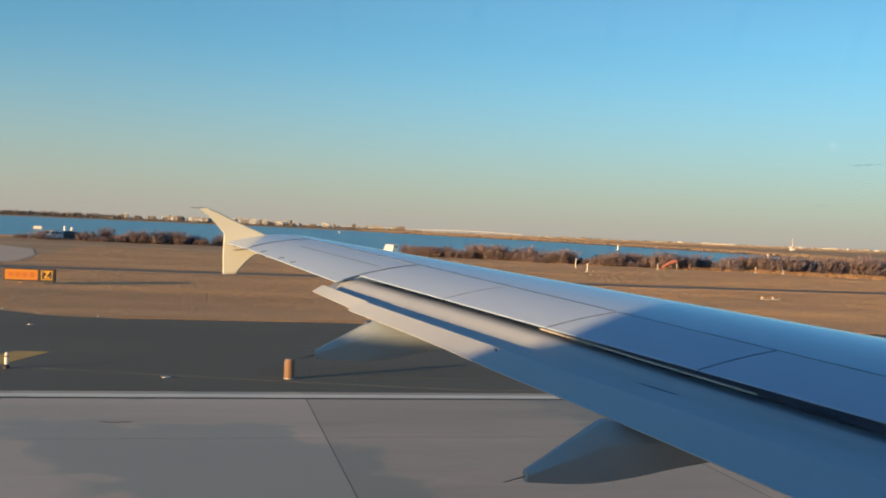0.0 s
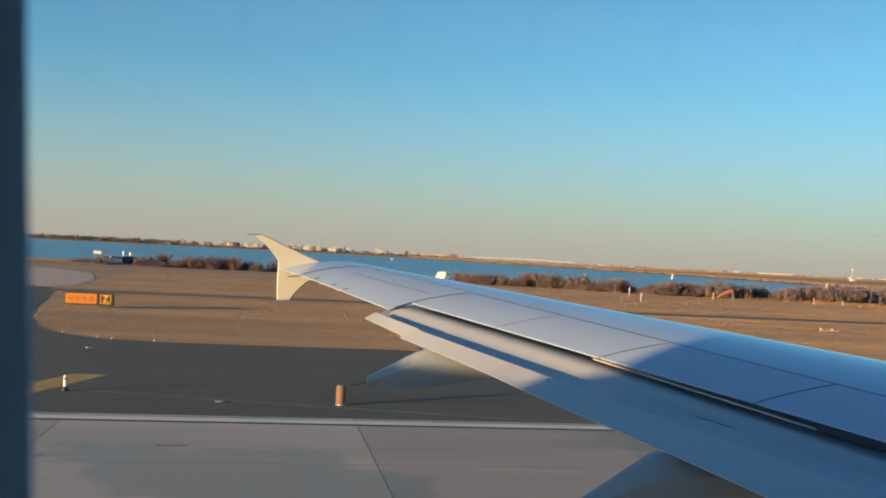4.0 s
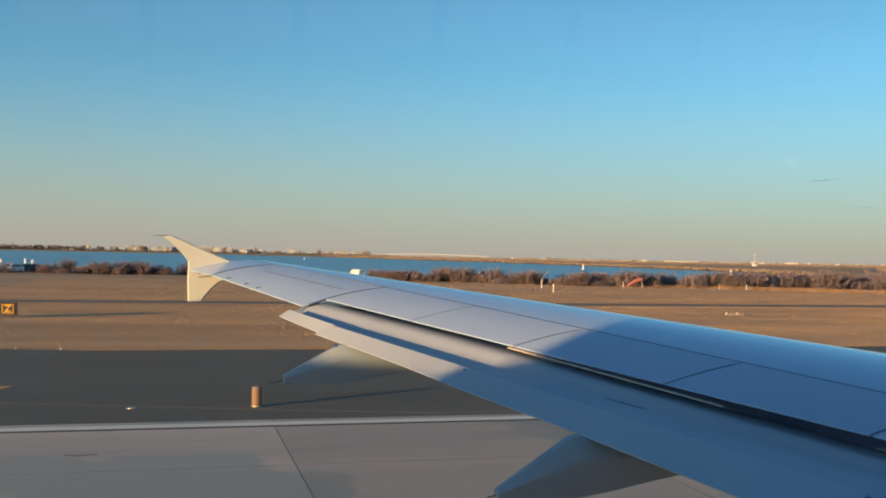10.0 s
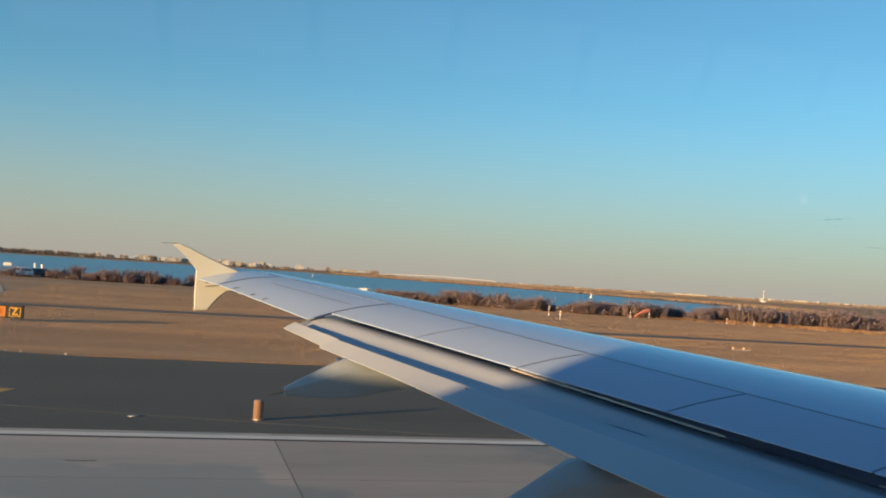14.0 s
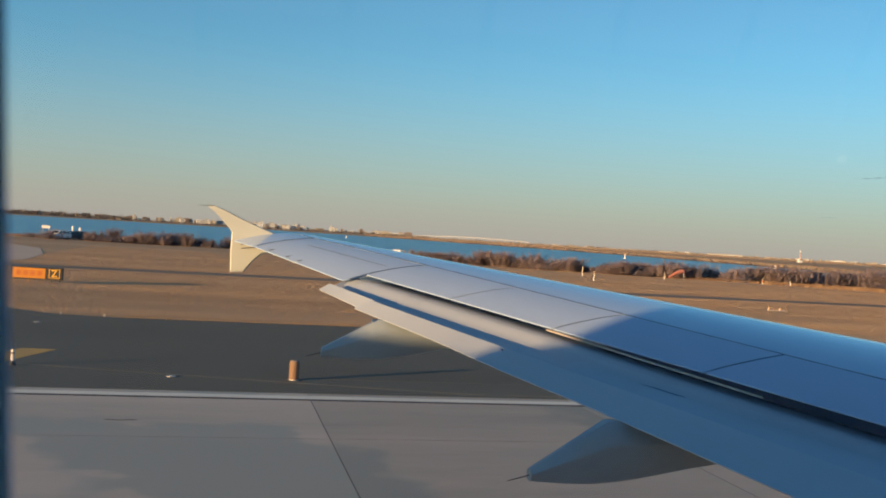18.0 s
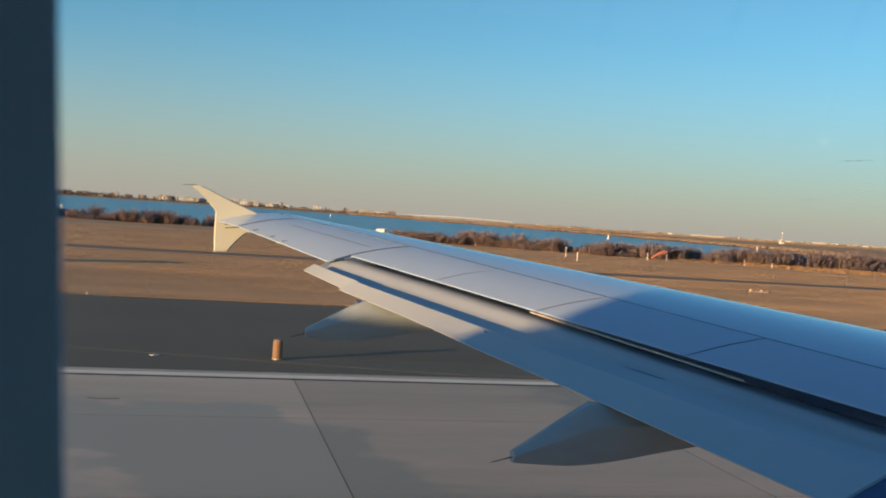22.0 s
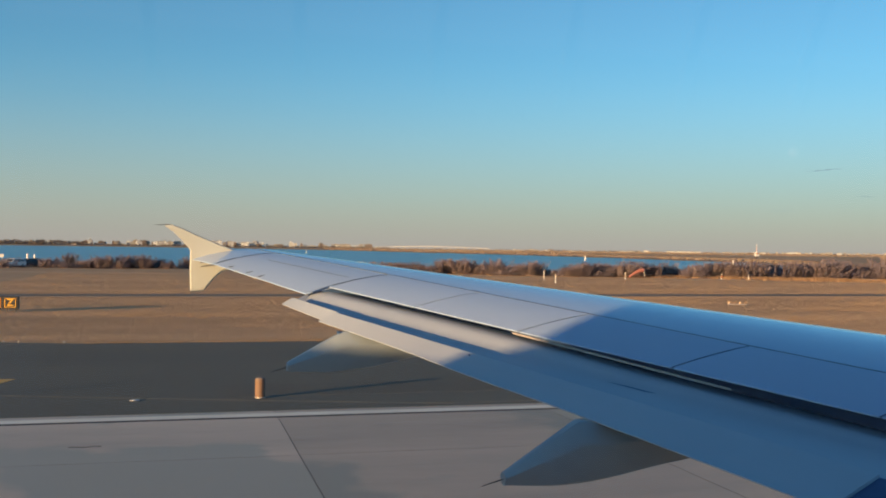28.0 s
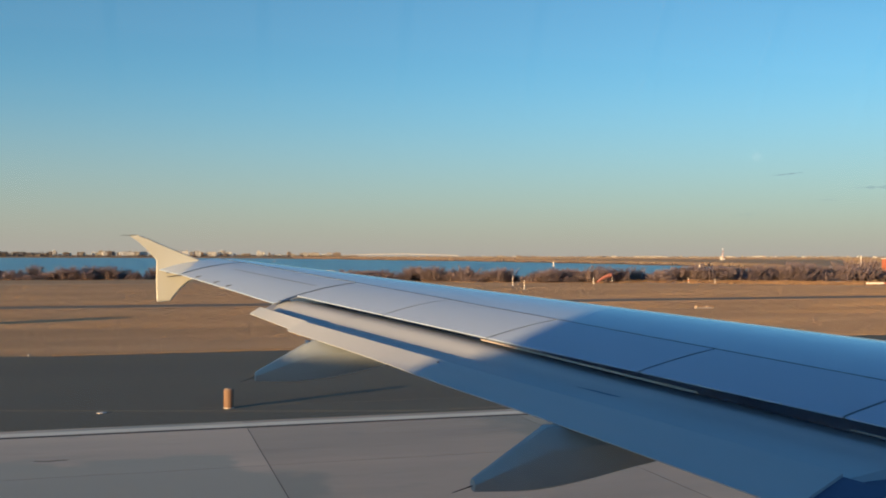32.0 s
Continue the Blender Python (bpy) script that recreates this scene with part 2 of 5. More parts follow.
M["car_glass"] = material("car_glass", (0.02, 0.025, 0.03), 0.08, dark=(0.015, 0.02, 0.025), scale=2, spec=0.8)
M["tyre"] = material("tyre_rubber", (0.02, 0.02, 0.02), 0.85, dark=(0.014, 0.014, 0.014), scale=8)
M["lamp_red"] = material("red_lamp", (0.45, 0.02, 0.02), 0.3, dark=(0.40, 0.02, 0.02), scale=5)
# far walls muted and cooled: distance haze put into the colour
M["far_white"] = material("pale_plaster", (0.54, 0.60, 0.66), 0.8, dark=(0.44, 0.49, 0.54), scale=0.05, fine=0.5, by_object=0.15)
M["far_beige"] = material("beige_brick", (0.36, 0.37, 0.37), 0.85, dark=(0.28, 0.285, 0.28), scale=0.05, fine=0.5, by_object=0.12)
M["far_brown"] = material("brown_brick", (0.20, 0.19, 0.19), 0.85, dark=(0.12, 0.09, 0.075), scale=0.05, fine=0.5, by_object=0.15)
M["far_red"] = material("red_brick", (0.28, 0.12, 0.09), 0.85, dark=(0.22, 0.10, 0.075), scale=0.05, fine=0.5)
M["far_roof"] = material("flat_roof", (0.20, 0.18, 0.17), 0.9, dark=(0.15, 0.14, 0.13), scale=0.05)
M["far_window"] = material("far_window_band", (0.07, 0.08, 0.10), 0.3, dark=(0.05, 0.06, 0.075), scale=0.2)
M["bridge"] = material("pale_bridge_concrete", (0.46, 0.48, 0.50), 0.8, dark=(0.40, 0.42, 0.44), scale=0.03)
M["hut"] = material("weathered_hut", (0.12, 0.10, 0.08), 0.9, dark=(0.08, 0.07, 0.055), scale=1.5)
M["checker_red"] = material("faded_red_panel", (0.42, 0.14, 0.09), 0.7, dark=(0.34, 0.11, 0.07), scale=2)


def water_material():
    m = bpy.data.materials.new("bay_water")
    m.use_nodes = True
    n, link = m.node_tree.nodes, links_of(m)
    b = n["Principled BSDF"]
    lanes, where, tone = n.new("ShaderNodeTexNoise"), n.new("ShaderNodeMapping"), n.new("ShaderNodeMix")
    lanes.inputs["Scale"].default_value, lanes.inputs["Detail"].default_value = 0.03, 4
    where.inputs["Scale"].default_value = (0.12, 1.0, 1.0)
    tone.data_type = "RGBA"                              # long paler streaks mixed into the base colour
    tone.inputs["A"].default_value, tone.inputs["B"].default_value = (0.09, 0.36, 0.54, 1), (0.20, 0.44, 0.58, 1)
    link(where.outputs["Vector"], lanes.inputs["Vector"])
    link(lanes.outputs["Fac"], tone.inputs["Factor"])
    link(tone.outputs["Result"], b.inputs["Base Color"])
    b.inputs["Roughness"].default_value, b.inputs["IOR"].default_value = 0.35, 1.33
    b.inputs["Specular IOR Level"].default_value = 0.35
    pos, mp = n.new("ShaderNodeNewGeometry"), n.new("ShaderNodeMapping")
    mp.inputs["Scale"].default_value = (0.5, 1.0, 1.0)
    link(pos.outputs["Position"], mp.inputs["Vector"])
    link(pos.outputs["Position"], where.inputs["Vector"])
    height = None
    for scale, weight in ((0.9, 1.0), (0.22, 1.6)):
        w = n.new("ShaderNodeTexNoise")
        w.inputs["Scale"].default_value, w.inputs["Detail"].default_value = scale, 5
        link(mp.outputs["Vector"], w.inputs["Vector"])
        s = n.new("ShaderNodeMath")
        s.operation = "MULTIPLY_ADD"
        s.inputs[1].default_value = weight
        link(w.outputs["Fac"], s.inputs[0])
        if height:
            link(height, s.inputs[2])
        else:
            s.inputs[2].default_value = 0
        height = s.outputs[0]
    bn = n.new("ShaderNodeBump")
    bn.inputs["Strength"].default_value, bn.inputs["Distance"].default_value = 1.0, 1.1
    link(height, bn.inputs["Height"])
    link(bn.outputs["Normal"], b.inputs["Normal"])
    return m


def glass_material():
    m = bpy.data.materials.new("window_glass")
    m.use_nodes = True
    n, link = m.node_tree.nodes, links_of(m)
    n.remove(n["Principled BSDF"])
    clear, gloss, mix = n.new("ShaderNodeBsdfTransparent"), n.new("ShaderNodeBsdfGlossy"), n.new("ShaderNodeMixShader")
    gloss.inputs["Roughness"].default_value = 0.02
    mix.inputs[0].default_value = 0.025
    link(clear.outputs[0], mix.inputs[1])
    link(gloss.outputs[0], mix.inputs[2])
    link(mix.outputs[0], n["Material Output"].inputs["Surface"])
    return m


def veil_material(name, color, strength, cover, grain=0.02):
    """Something far off that only partly covers the sky, its brightness emitted."""
    m = bpy.data.materials.new(name)
    m.use_nodes = True
    n, link = m.node_tree.nodes, links_of(m)
    n.remove(n["Principled BSDF"])
    clear, glow, mix = n.new("ShaderNodeBsdfTransparent"), n.new("ShaderNodeEmission"), n.new("ShaderNodeMixShader")
    glow.inputs["Color"].default_value, glow.inputs["Strength"].default_value = (*color, 1), strength
    noise_t = n.new("ShaderNodeTexNoise")
    noise_t.inputs["Scale"].default_value = grain
    scaled = n.new("ShaderNodeMath")
    scaled.operation = "MULTIPLY"
    scaled.inputs[1].default_value = cover * 2
    pos = n.new("ShaderNodeNewGeometry")
    link(pos.outputs["Position"], noise_t.inputs["Vector"])
    link(noise_t.outputs["Fac"], scaled.inputs[0])
    link(scaled.outputs[0], mix.inputs[0])
    link(clear.outputs[0], mix.inputs[1])
    link(glow.outputs[0], mix.inputs[2])
    link(mix.outputs[0], n["Material Output"].inputs["Surface"])
    return m


M["water"], M["glass"] = water_material(), glass_material()


# ---- building helpers ----
def mesh_of(name, verts, faces, mat, smooth=False):
    me = bpy.data.meshes.new(name)
    me.from_pydata([tuple(v) for v in verts], [], [tuple(f) for f in faces])
    me.materials.append(mat)
    if smooth:
        me.polygons.foreach_set("use_smooth", [True] * len(me.polygons))
    me.update()
    return me


def part(name, shape, mat, parent=None, label="", smooth=False, at=None):
    """Links a shape (verts, faces) as one mesh object under a thing or a part."""
    ob = new(name, mesh_of(name, shape[0], shape[1], mat, smooth))
    if at is not None:
        ob.matrix_basis = at
    if parent is not None:
        ob.parent = parent
    if label:
        tagged(ob, label)
    return ob


def thing(name, label, category, at=None, group="", kind=""):
    ob = new(name)
    ob.empty_display_size = 0.2
    if at is not None:
        ob.matrix_basis = at
    return tagged(ob, label, category, group, kind)


def block(x0, x1, y0, y1, z0, z1, bevel=0.0):
    """A box, its upright and upper edges cut by bevel."""
    if not bevel:
        v = [(x, y, z) for z in (z0, z1) for x, y in ((x0, y0), (x1, y0), (x1, y1), (x0, y1))]
        return v, [(3, 2, 1, 0), (4, 5, 6, 7), (0, 1, 5, 4), (1, 2, 6, 5), (2, 3, 7, 6), (3, 0, 4, 7)]
    b = bevel

    def ring(i, z):
        return [(x0 + b + i, y0 + i, z), (x1 - b - i, y0 + i, z), (x1 - i, y0 + b + i, z), (x1 - i, y1 - b - i, z),
                (x1 - b - i, y1 - i, z), (x0 + b + i, y1 - i, z), (x0 + i, y1 - b - i, z), (x0 + i, y0 + b + i, z)]
    return loft([ring(0, z0), ring(0, z1 - b), ring(b * 0.7, z1)])


def loft(rings, caps=True):
    n = len(rings[0])
    v = [p for r in rings for p in r]
    f = [(i * n + j, i * n + (j + 1) % n, (i + 1) * n + (j + 1) % n, (i + 1) * n + j) for i in range(len(rings) - 1) for j in range(n)]
    if caps:
        f += [tuple(range(n - 1, -1, -1)), tuple((len(rings) - 1) * n + j for j in range(n))]
    return v, f


def tube(a, b, r0, r1=None, n=8):
    a, b = Vector(a), Vector(b)
    r1 = r0 if r1 is None else r1
    d = (b - a).normalized()
    s = d.orthogonal().normalized()
    t = d.cross(s)
    rings = [[tuple(c + (s * math.cos(k * math.tau / n) + t * math.sin(k * math.tau / n)) * r) for k in range(n)] for c, r in ((a, r0), (b, r1))]
    return loft(rings)


def turned(profile, n=14):
    """A shape turned about z, from (radius, height) pairs."""
    return loft([[(r * math.cos(k * math.tau / n), r * math.sin(k * math.tau / n), z) for k in range(n)] for r, z in profile])


def joined(*shapes):
    v, f = [], []
    for sv, sf in shapes:
        f += [tuple(i + len(v) for i in face) for face in sf]
        v += list(sv)
    return v, f


def moved(shape, m):
    return [tuple(m @ Vector(p)) for p in shape[0]], shape[1]


def outline(points, z0, z1):
    """A flat prism over a plan outline, given counter-clockwise."""
    return loft([[(x, y, z0) for x, y in points], [(x, y, z1) for x, y in points]])


def ribbon(points, width, z):
    """A flat strip along a plan line."""
    v, f = [], []
    for i, (x, y) in enumerate(points):
        a, b = points[max(i - 1, 0)], points[min(i + 1, len(points) - 1)]
        d = Vector((b[0] - a[0], b[1] - a[1])).normalized() * width / 2
        v += [(x - d.y, y + d.x, z), (x + d.y, y - d.x, z)]
        if i:
            f.append((2 * i - 2, 2 * i - 1, 2 * i + 1, 2 * i))
    return v, f


# ---- ground, water, pavements ----
NEAR_SHORE = [(-90, 250), (-40, 245), (-10, 232), (0, 222), (8, 214), (12, 205), (20, 196), (30, 190), (37, 188), (40, 190), (90, 190)]
FAR_SHORE = [(-90, 3000), (-12, 3000), (-6, 2900), (5, 2300), (13, 1300), (21, 860), (27, 640), (33, 480), (36, 330), (39, 192), (41, 190), (90, 190)]


def along(table, a):
    return float(np.interp(a, [p[0] for p in table], [p[1] for p in table]))


def ground_height(r, a):
    """Flat airfield, a shallow bay beyond its shore, low land behind the bay. a: degrees from abeam, forward positive."""
    if not -90 < a < 90:
        return -0.02
    near, far = along(NEAR_SHORE, a), along(FAR_SHORE, a)
    if r < near - 12:
        return -0.02
    if far - near < 25:
        return -0.02
    shore = min(1.0, (r - near + 12) / 24) if r < (near + far) / 2 else min(1.0, max(0.0, (far + 12 - r) / 24))
    return -0.02 - 2.2 * shore + (1.2 * min(1.0, max(0.0, (r - far) / 200)) if r > far else 0)


def ground_sheet():
    radii = [0, 6, 20, 40, 70, 100, 130, 150] + [160 + 5 * i for i in range(24)] + [290, 310, 340, 380, 430, 490, 560, 640, 720, 800, 900, 1020, 1150,
             1300, 1500, 1750, 2000, 2250, 2400, 2600, 2800, 2900, 2950, 2990, 3010, 3050, 3150, 3400, 3800, 4300, 4950]
    angles = [-180 + 6 * i for i in range(16)] + [-84 + 1.0 * i for i in range(169)] + [90 + 6 * i for i in range(15)]
    v, f, n = [(0, 0, -0.02)], [], len(angles)
    for r in radii[1:]:
        for a in angles:
            v.append((r * math.sin(radians(a)), r * math.cos(radians(a)), ground_height(r, a)))
    for j in range(n):
        f.append((0, 1 + (j + 1) % n, 1 + j))
    for i in range(len(radii) - 2):
        for j in range(n):
            p, q = 1 + i * n + j, 1 + i * n + (j + 1) % n
            f.append((p, q, q + n, p + n))
    return v, f


tagged(part("ground", ground_sheet(), M["grass_ground"], smooth=True), "flat airfield ground of dry brown winter grass", "ground", kind="structure")


def bay():
    v, f = [], []
    angles = [-88 + 2 * i for i in range(66)]
    for a in angles:
        for r in (along(NEAR_SHORE, a) - 14, max(along(FAR_SHORE, a), along(NEAR_SHORE, a)) + 14):
            v.append((r * math.sin(radians(a)), r * math.cos(radians(a)), -0.75))
    for i in range(len(angles) - 1):
        f.append((2 * i, 2 * i + 2, 2 * i + 3, 2 * i + 1))
    return v, f


tagged(part("water", bay(), M["water"]), "blue rippled water of a wide bay", "water", kind="structure")

# runway of concrete slabs, its edge line, the asphalt shoulder
EDGE = 28.15
runway = tagged(new("runway"), "concrete runway of large square slabs, grey and pinkish", "runway", kind="structure")
part("sealant", block(-400, 900, -32.9, EDGE - 0.01, -0.30, -0.0008), M["joint"], runway, "dark joint filler between the slabs")
SLAB_X, SLAB_Y = 7.62, 6.1
shoulder = tagged(new("shoulder"), "dark grey asphalt shoulder along the runway", "pavement", kind="structure")
part("surface", outline([(-400, EDGE), (900, EDGE), (900, 48.4), (60, 48.6), (30, 48.9), (12, 48.6), (-400, 48.6)], -0.2, 0.0), M["asphalt"], shoulder)
taxiway = tagged(new("taxiway"), "dark asphalt taxiway mouth beside the grass island", "taxiway", kind="structure")
ISLAND = [(-4.0, 48.64), (-7.6, 49.6), (-9.8, 51.6), (-11.6, 55.0), (-13.4, 61.0), (-15.0, 70.0), (-16.4, 80.0), (-18.4, 92.0), (-20.4, 101.0)]
TAXI = [(-300, 48.62)] + ISLAND + [(-30, 104), (-60, 102.5), (-300, 100)]
part("surface", outline(TAXI, -0.2, 0.002), M["asphalt"], taxiway)
apron = tagged(new("apron"), "pinkish old concrete taxiway strip", "pavement", kind="structure")
part("surface", outline([(-300, 100.1), (-60, 102.6), (-30, 104.1), (-20.3, 101.1), (-19.0, 108.0), (-20.0, 124.0), (-24.0, 146.0), (-32.0, 162.0), (-60, 172), (-300, 176)], -0.2, 0.004), M["old_concrete"], apron)
road = tagged(new("service_road"), "brownish worn perimeter service road", "road", kind="structure")
ROAD_Y, ROAD_W = 95.0, 4.6
part("surface", outline([(-18.8, 92.7), (40, 92.6), (90, 93.4), (400, 96), (400, 100.6), (90, 98.0), (40, 97.3), (-19.6, 97.4)], -0.2, 0.003), M["road"], road)

# short tar repairs in the slabs
seal_rng = random.Random(21)
for k in range(12):
    x, y, ln = seal_rng.uniform(-14, 40), seal_rng.uniform(14, 26.4), seal_rng.uniform(0.25, 0.8)
    pts = [(x + ln * q / 5, y + 0.05 * math.sin(q * 1.7 + k)) for q in range(6)]
    part("tar_repair", ribbon(pts, seal_rng.uniform(0.05, 0.13), 0.004), M["joint"], runway)

# markings
edge_line = tagged(part("runway_edge_line", block(-400, 900, 27.20, 27.72, -0.01, 0.006), M["white_line"]), "worn white runway edge line", "marking", kind="structure")
tagged(part("edge_line_border", block(-400, 900, 26.98, 27.20, -0.01, 0.005), M["black_edge"]), "thin dark border of the runway edge line", "marking", kind="structure")


def marking(name, shape, mat, label):
    return tagged(part(name, shape, mat), label, "marking", kind="structure")


marking("yellow_dash", outline([(-8.3, 29.9), (-7.25, 29.7), (-5.25, 36.2), (-6.4, 36.3)], 0.0, 0.006), M["yellow_line"], "broad yellow slanting dash on the asphalt")
marking("yellow_bar", outline([(-16.6, 33.9), (-16.3, 33.5), (-11.6, 40.3), (-11.9, 40.7)], 0.0, 0.006), M["yellow_line"], "narrow faded yellow bar on the asphalt")
for x0, x1, y0, y1 in ((1.5, 24.0, 30.9, 33.6), (-26.0, -9.5, 37.6, 40.4), (31.0, 46.0, 36.2, 39.4)):
    tagged(part("asphalt_patch", block(x0, x1, y0, y1, -0.01, 0.0035), M["asphalt_patch"]), "slightly darker resurfaced strip of the asphalt shoulder", "pavement patch", kind="structure")
curve = [(-9 + 0.6 * i, 33.6 - 0.34 * i * 0.6 * (1 - 0.004 * i)) for i in range(34)]
marking("taxi_line", ribbon([(x, max(y, 28.6)) for x, y in curve], 0.16, 0.007), M["faint_line"], "faint worn yellow taxi guide line")
for k, (y, x0, x1) in enumerate(((54.6, -22.0, -15.5), (66.8, -25.8, -18.0), (89.0, -28.5, -20.0))):
    marking("shoulder_bar", ribbon([(x0, y), (x1, y + 0.6)], 0.30, 0.008), M["faint_line"], "pale worn yellow bar across the taxiway shoulder")
arc = [(-20.5 - 6.2 * math.sin(t) * (1 - 0.12 * math.sin(2 * t)), 43.5 + 52 * t / 3.0) for t in [0.12 * i for i in range(26)]]
for off in (0.0, 0.75):
    marking("taxi_edge_line", ribbon([(x + off, y) for x, y in arc], 0.26, 0.009), M["faint_line"], "double yellow taxiway edge line curving away")

# ---- airliner ----
airliner = thing("airliner", "white narrow-body airliner with its flaps lowered, standing on the runway", "aircraft")
MID_Y, MID_Z, RAD = -1.56, 3.85, 1.975
WZ, WK, WA, WB = 4.4094, 0.1171, 0.2999, 0.0898        # tip height, rise along the span, camber


def chord_at(y):
    return 3.1 - 0.258 * (y - 9.0)


def rear(y):
    """The trailing edge of the spoilers; inboard of the kink it runs square to the fuselage."""
    return 8.3456 - 0.5295 * y if y > 4.6 else 8.3456 - 0.5295 * 4.6 + 0.12 * (4.6 - y)


def base_z(y):
    return WZ + WK * (y - 15.4)


def top_point(y, d):
    """On the wing's upper surface, d metres ahead of the spoilers' trailing edge."""
    c = chord_at(y) / 3.1
    u = d / c
    full = 2.65 if y > 4.6 else 2.65 + (4.6 - y) * 0.12
    if u <= 1.9:
        h = WA * u - WB * u * u
    else:
        t = min(1.0, (u - 1.9) / (full - 1.9))
        h19 = WA * 1.9 - WB * 1.9 * 1.9
        h = 0.03 + (h19 - 0.03) * math.sqrt(max(0.0, 1 - t * t)) - 0.04 * t * (1 - t)
    return (rear(y) + d, y, base_z(y) + c * h)


def nose_d(y):
    return (2.65 if y > 4.6 else 2.65 + (4.6 - y) * 0.12) * chord_at(y) / 3.1


def span(a, b, n):
    return [a + (b - a) * i / (n - 1) for i in range(n)]


PANEL = 0.76                                             # chord of the spoilers and ailerons


def wing_box():
    rings = []
    for y in span(0.45, 15.2, 40):
        full = nose_d(y)
        ring = [top_point(y, PANEL + (full - PANEL) * (1 - (1 - k / 22) ** 1.7)) for k in range(23)]
        c = chord_at(y) / 3.1
        for k in range(1, 9):
            t = k / 8
            d = full * (1 - t) + PANEL * t
            ring.append((rear(y) + d, y, base_z(y) + c * (0.03 - 0.20 * math.sin(math.pi * min(1, t * 0.9)) ** 0.8 - 0.06 * t)))
        rings.append(ring)
    return loft(rings)


wing = part("wing", wing_box(), M["wing_skylit_paint"], airliner, "swept pale grey port wing", smooth=True)
wing.data.set_sharp_from_angle(angle=radians(50))


def panel_shape(y0, y1, d0, d1, thick, lift=0.0, steps=6, gap=0.012):
    """A thin moving surface lying in the wing's upper skin, from d0 to d1 ahead of the spoiler line."""
    rings = []
    for y in span(y0 + gap, y1 - gap, 5):
        front, back = (d1(y) if callable(d1) else d1), (d0(y) if callable(d0) else d0)
        upper = [top_point(y, back + (front - gap - back) * k / steps) for k in range(steps + 1)]
        upper = [(x, yy, z + lift) for x, yy, z in upper]
        lower = [(x, yy, z - 0.012 - thick * (k / steps)) for k, (x, yy, z) in enumerate(upper)][::-1]
        rings.append(upper + lower)
    return loft(rings)


SPOILERS = [4.95, 6.35, 7.95, 9.55, 10.95, 12.38]
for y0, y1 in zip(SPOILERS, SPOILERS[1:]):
    part("spoiler", panel_shape(y0, y1, 0.0, PANEL, 0.07, 0.004), M["spoiler_skylit_paint"], wing, smooth=False)
part("aileron", panel_shape(12.40, 14.65, lambda y: -0.27 + 0.07 * (y - 12.3), PANEL, 0.10, 0.0, 8), M["spoiler_skylit_paint"], wing, "pale aileron at the outer trailing edge")
part("tip_panel", panel_shape(14.66, 15.2, lambda y: -0.11, PANEL, 0.08, 0.0, 8), M["wing_skylit_paint"], wing)
part("inner_panel", panel_shape(0.45, 4.93, lambda y: 0.0, PANEL, 0.16, 0.0, 8), M["wing_skylit_paint"], wing)
# dark joint round the moving panels
seam_v = []
for i, y in enumerate(span(0.5, 15.15, 40)):
    for d in (PANEL - 0.010, PANEL + 0.008):
        x, yy, z = top_point(y, d)
        seam_v.append((x, yy, z + 0.0035))
part("panel_joint", (seam_v, [(2 * i, 2 * i + 1, 2 * i + 3, 2 * i + 2) for i in range(39)]), M["seal"], wing, "thin dark panel joint")
for y in SPOILERS[1:-1]:
    v = []
    for k in range(9):
        x, yy, z = top_point(y, PANEL * k / 8 * 0.93)
        v += [(x, yy - 0.0055, z + 0.006), (x, yy + 0.0055, z + 0.006)]
    part("spoiler_joint", (v, [(2 * i, 2 * i + 1, 2 * i + 3, 2 * i + 2) for i in range(8)]), M["seal"], wing)
for y, back in ((12.39, -0.22), (14.655, -0.10)):
    v = []
    for k in range(11):
        x, yy, z = top_point(y, back + (PANEL * 0.97 - back) * k / 10)
        v += [(x, yy - 0.018, z + 0.006), (x, yy + 0.018, z + 0.006)]
    part("aileron_joint", (v, [(2 * i, 2 * i + 1, 2 * i + 3, 2 * i + 2) for i in range(10)]), M["fine_seam"] if y < 13 else M["wing_skylit_paint"], wing)
for y0, y1, d in ((12.55, 14.2, 0.36),):
    v = []
    for i, y in enumerate(span(y0, y1, 9)):
        for dd in (d - 0.006, d + 0.006):
            x, yy, z = top_point(y, dd)
            v.append((x, yy, z + 0.005))
    part("aileron_hinge_line", (v, [(2 * i, 2 * i + 1, 2 * i + 3, 2 * i + 2) for i in range(8)]), M["fine_seam"], wing)
# small actuator bumps on the aileron's edge
for y in (13.55, 14.05):
    x, yy, z = top_point(y, -0.2 + 0.07 * (y - 12.3))
    part("hinge_bracket", tube((x + 0.16, yy, z + 0.02), (x - 0.10, yy, z - 0.035), 0.02, 0.008, 8), M["fence_paint"], wing)
for y in (13.52, 13.82, 14.28):
    x, yy, z = top_point(y, -0.2 + 0.07 * (y - 12.3))
    part("static_wick", tube((x + 0.14, yy, z + 0.018), (x - 0.05, yy + 0.01, z - 0.005), 0.012, 0.006, 6), M["seal"], wing, "short dark static wick")
# flap well behind the spoilers, its shade put into the dark colour
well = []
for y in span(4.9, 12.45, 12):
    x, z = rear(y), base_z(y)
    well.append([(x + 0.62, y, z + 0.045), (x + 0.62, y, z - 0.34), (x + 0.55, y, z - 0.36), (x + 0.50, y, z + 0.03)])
part("flap_well", loft(well), M["cavity"], wing, "flap well wall ahead of the flap, coloured dark for shade")
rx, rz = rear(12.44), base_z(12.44)
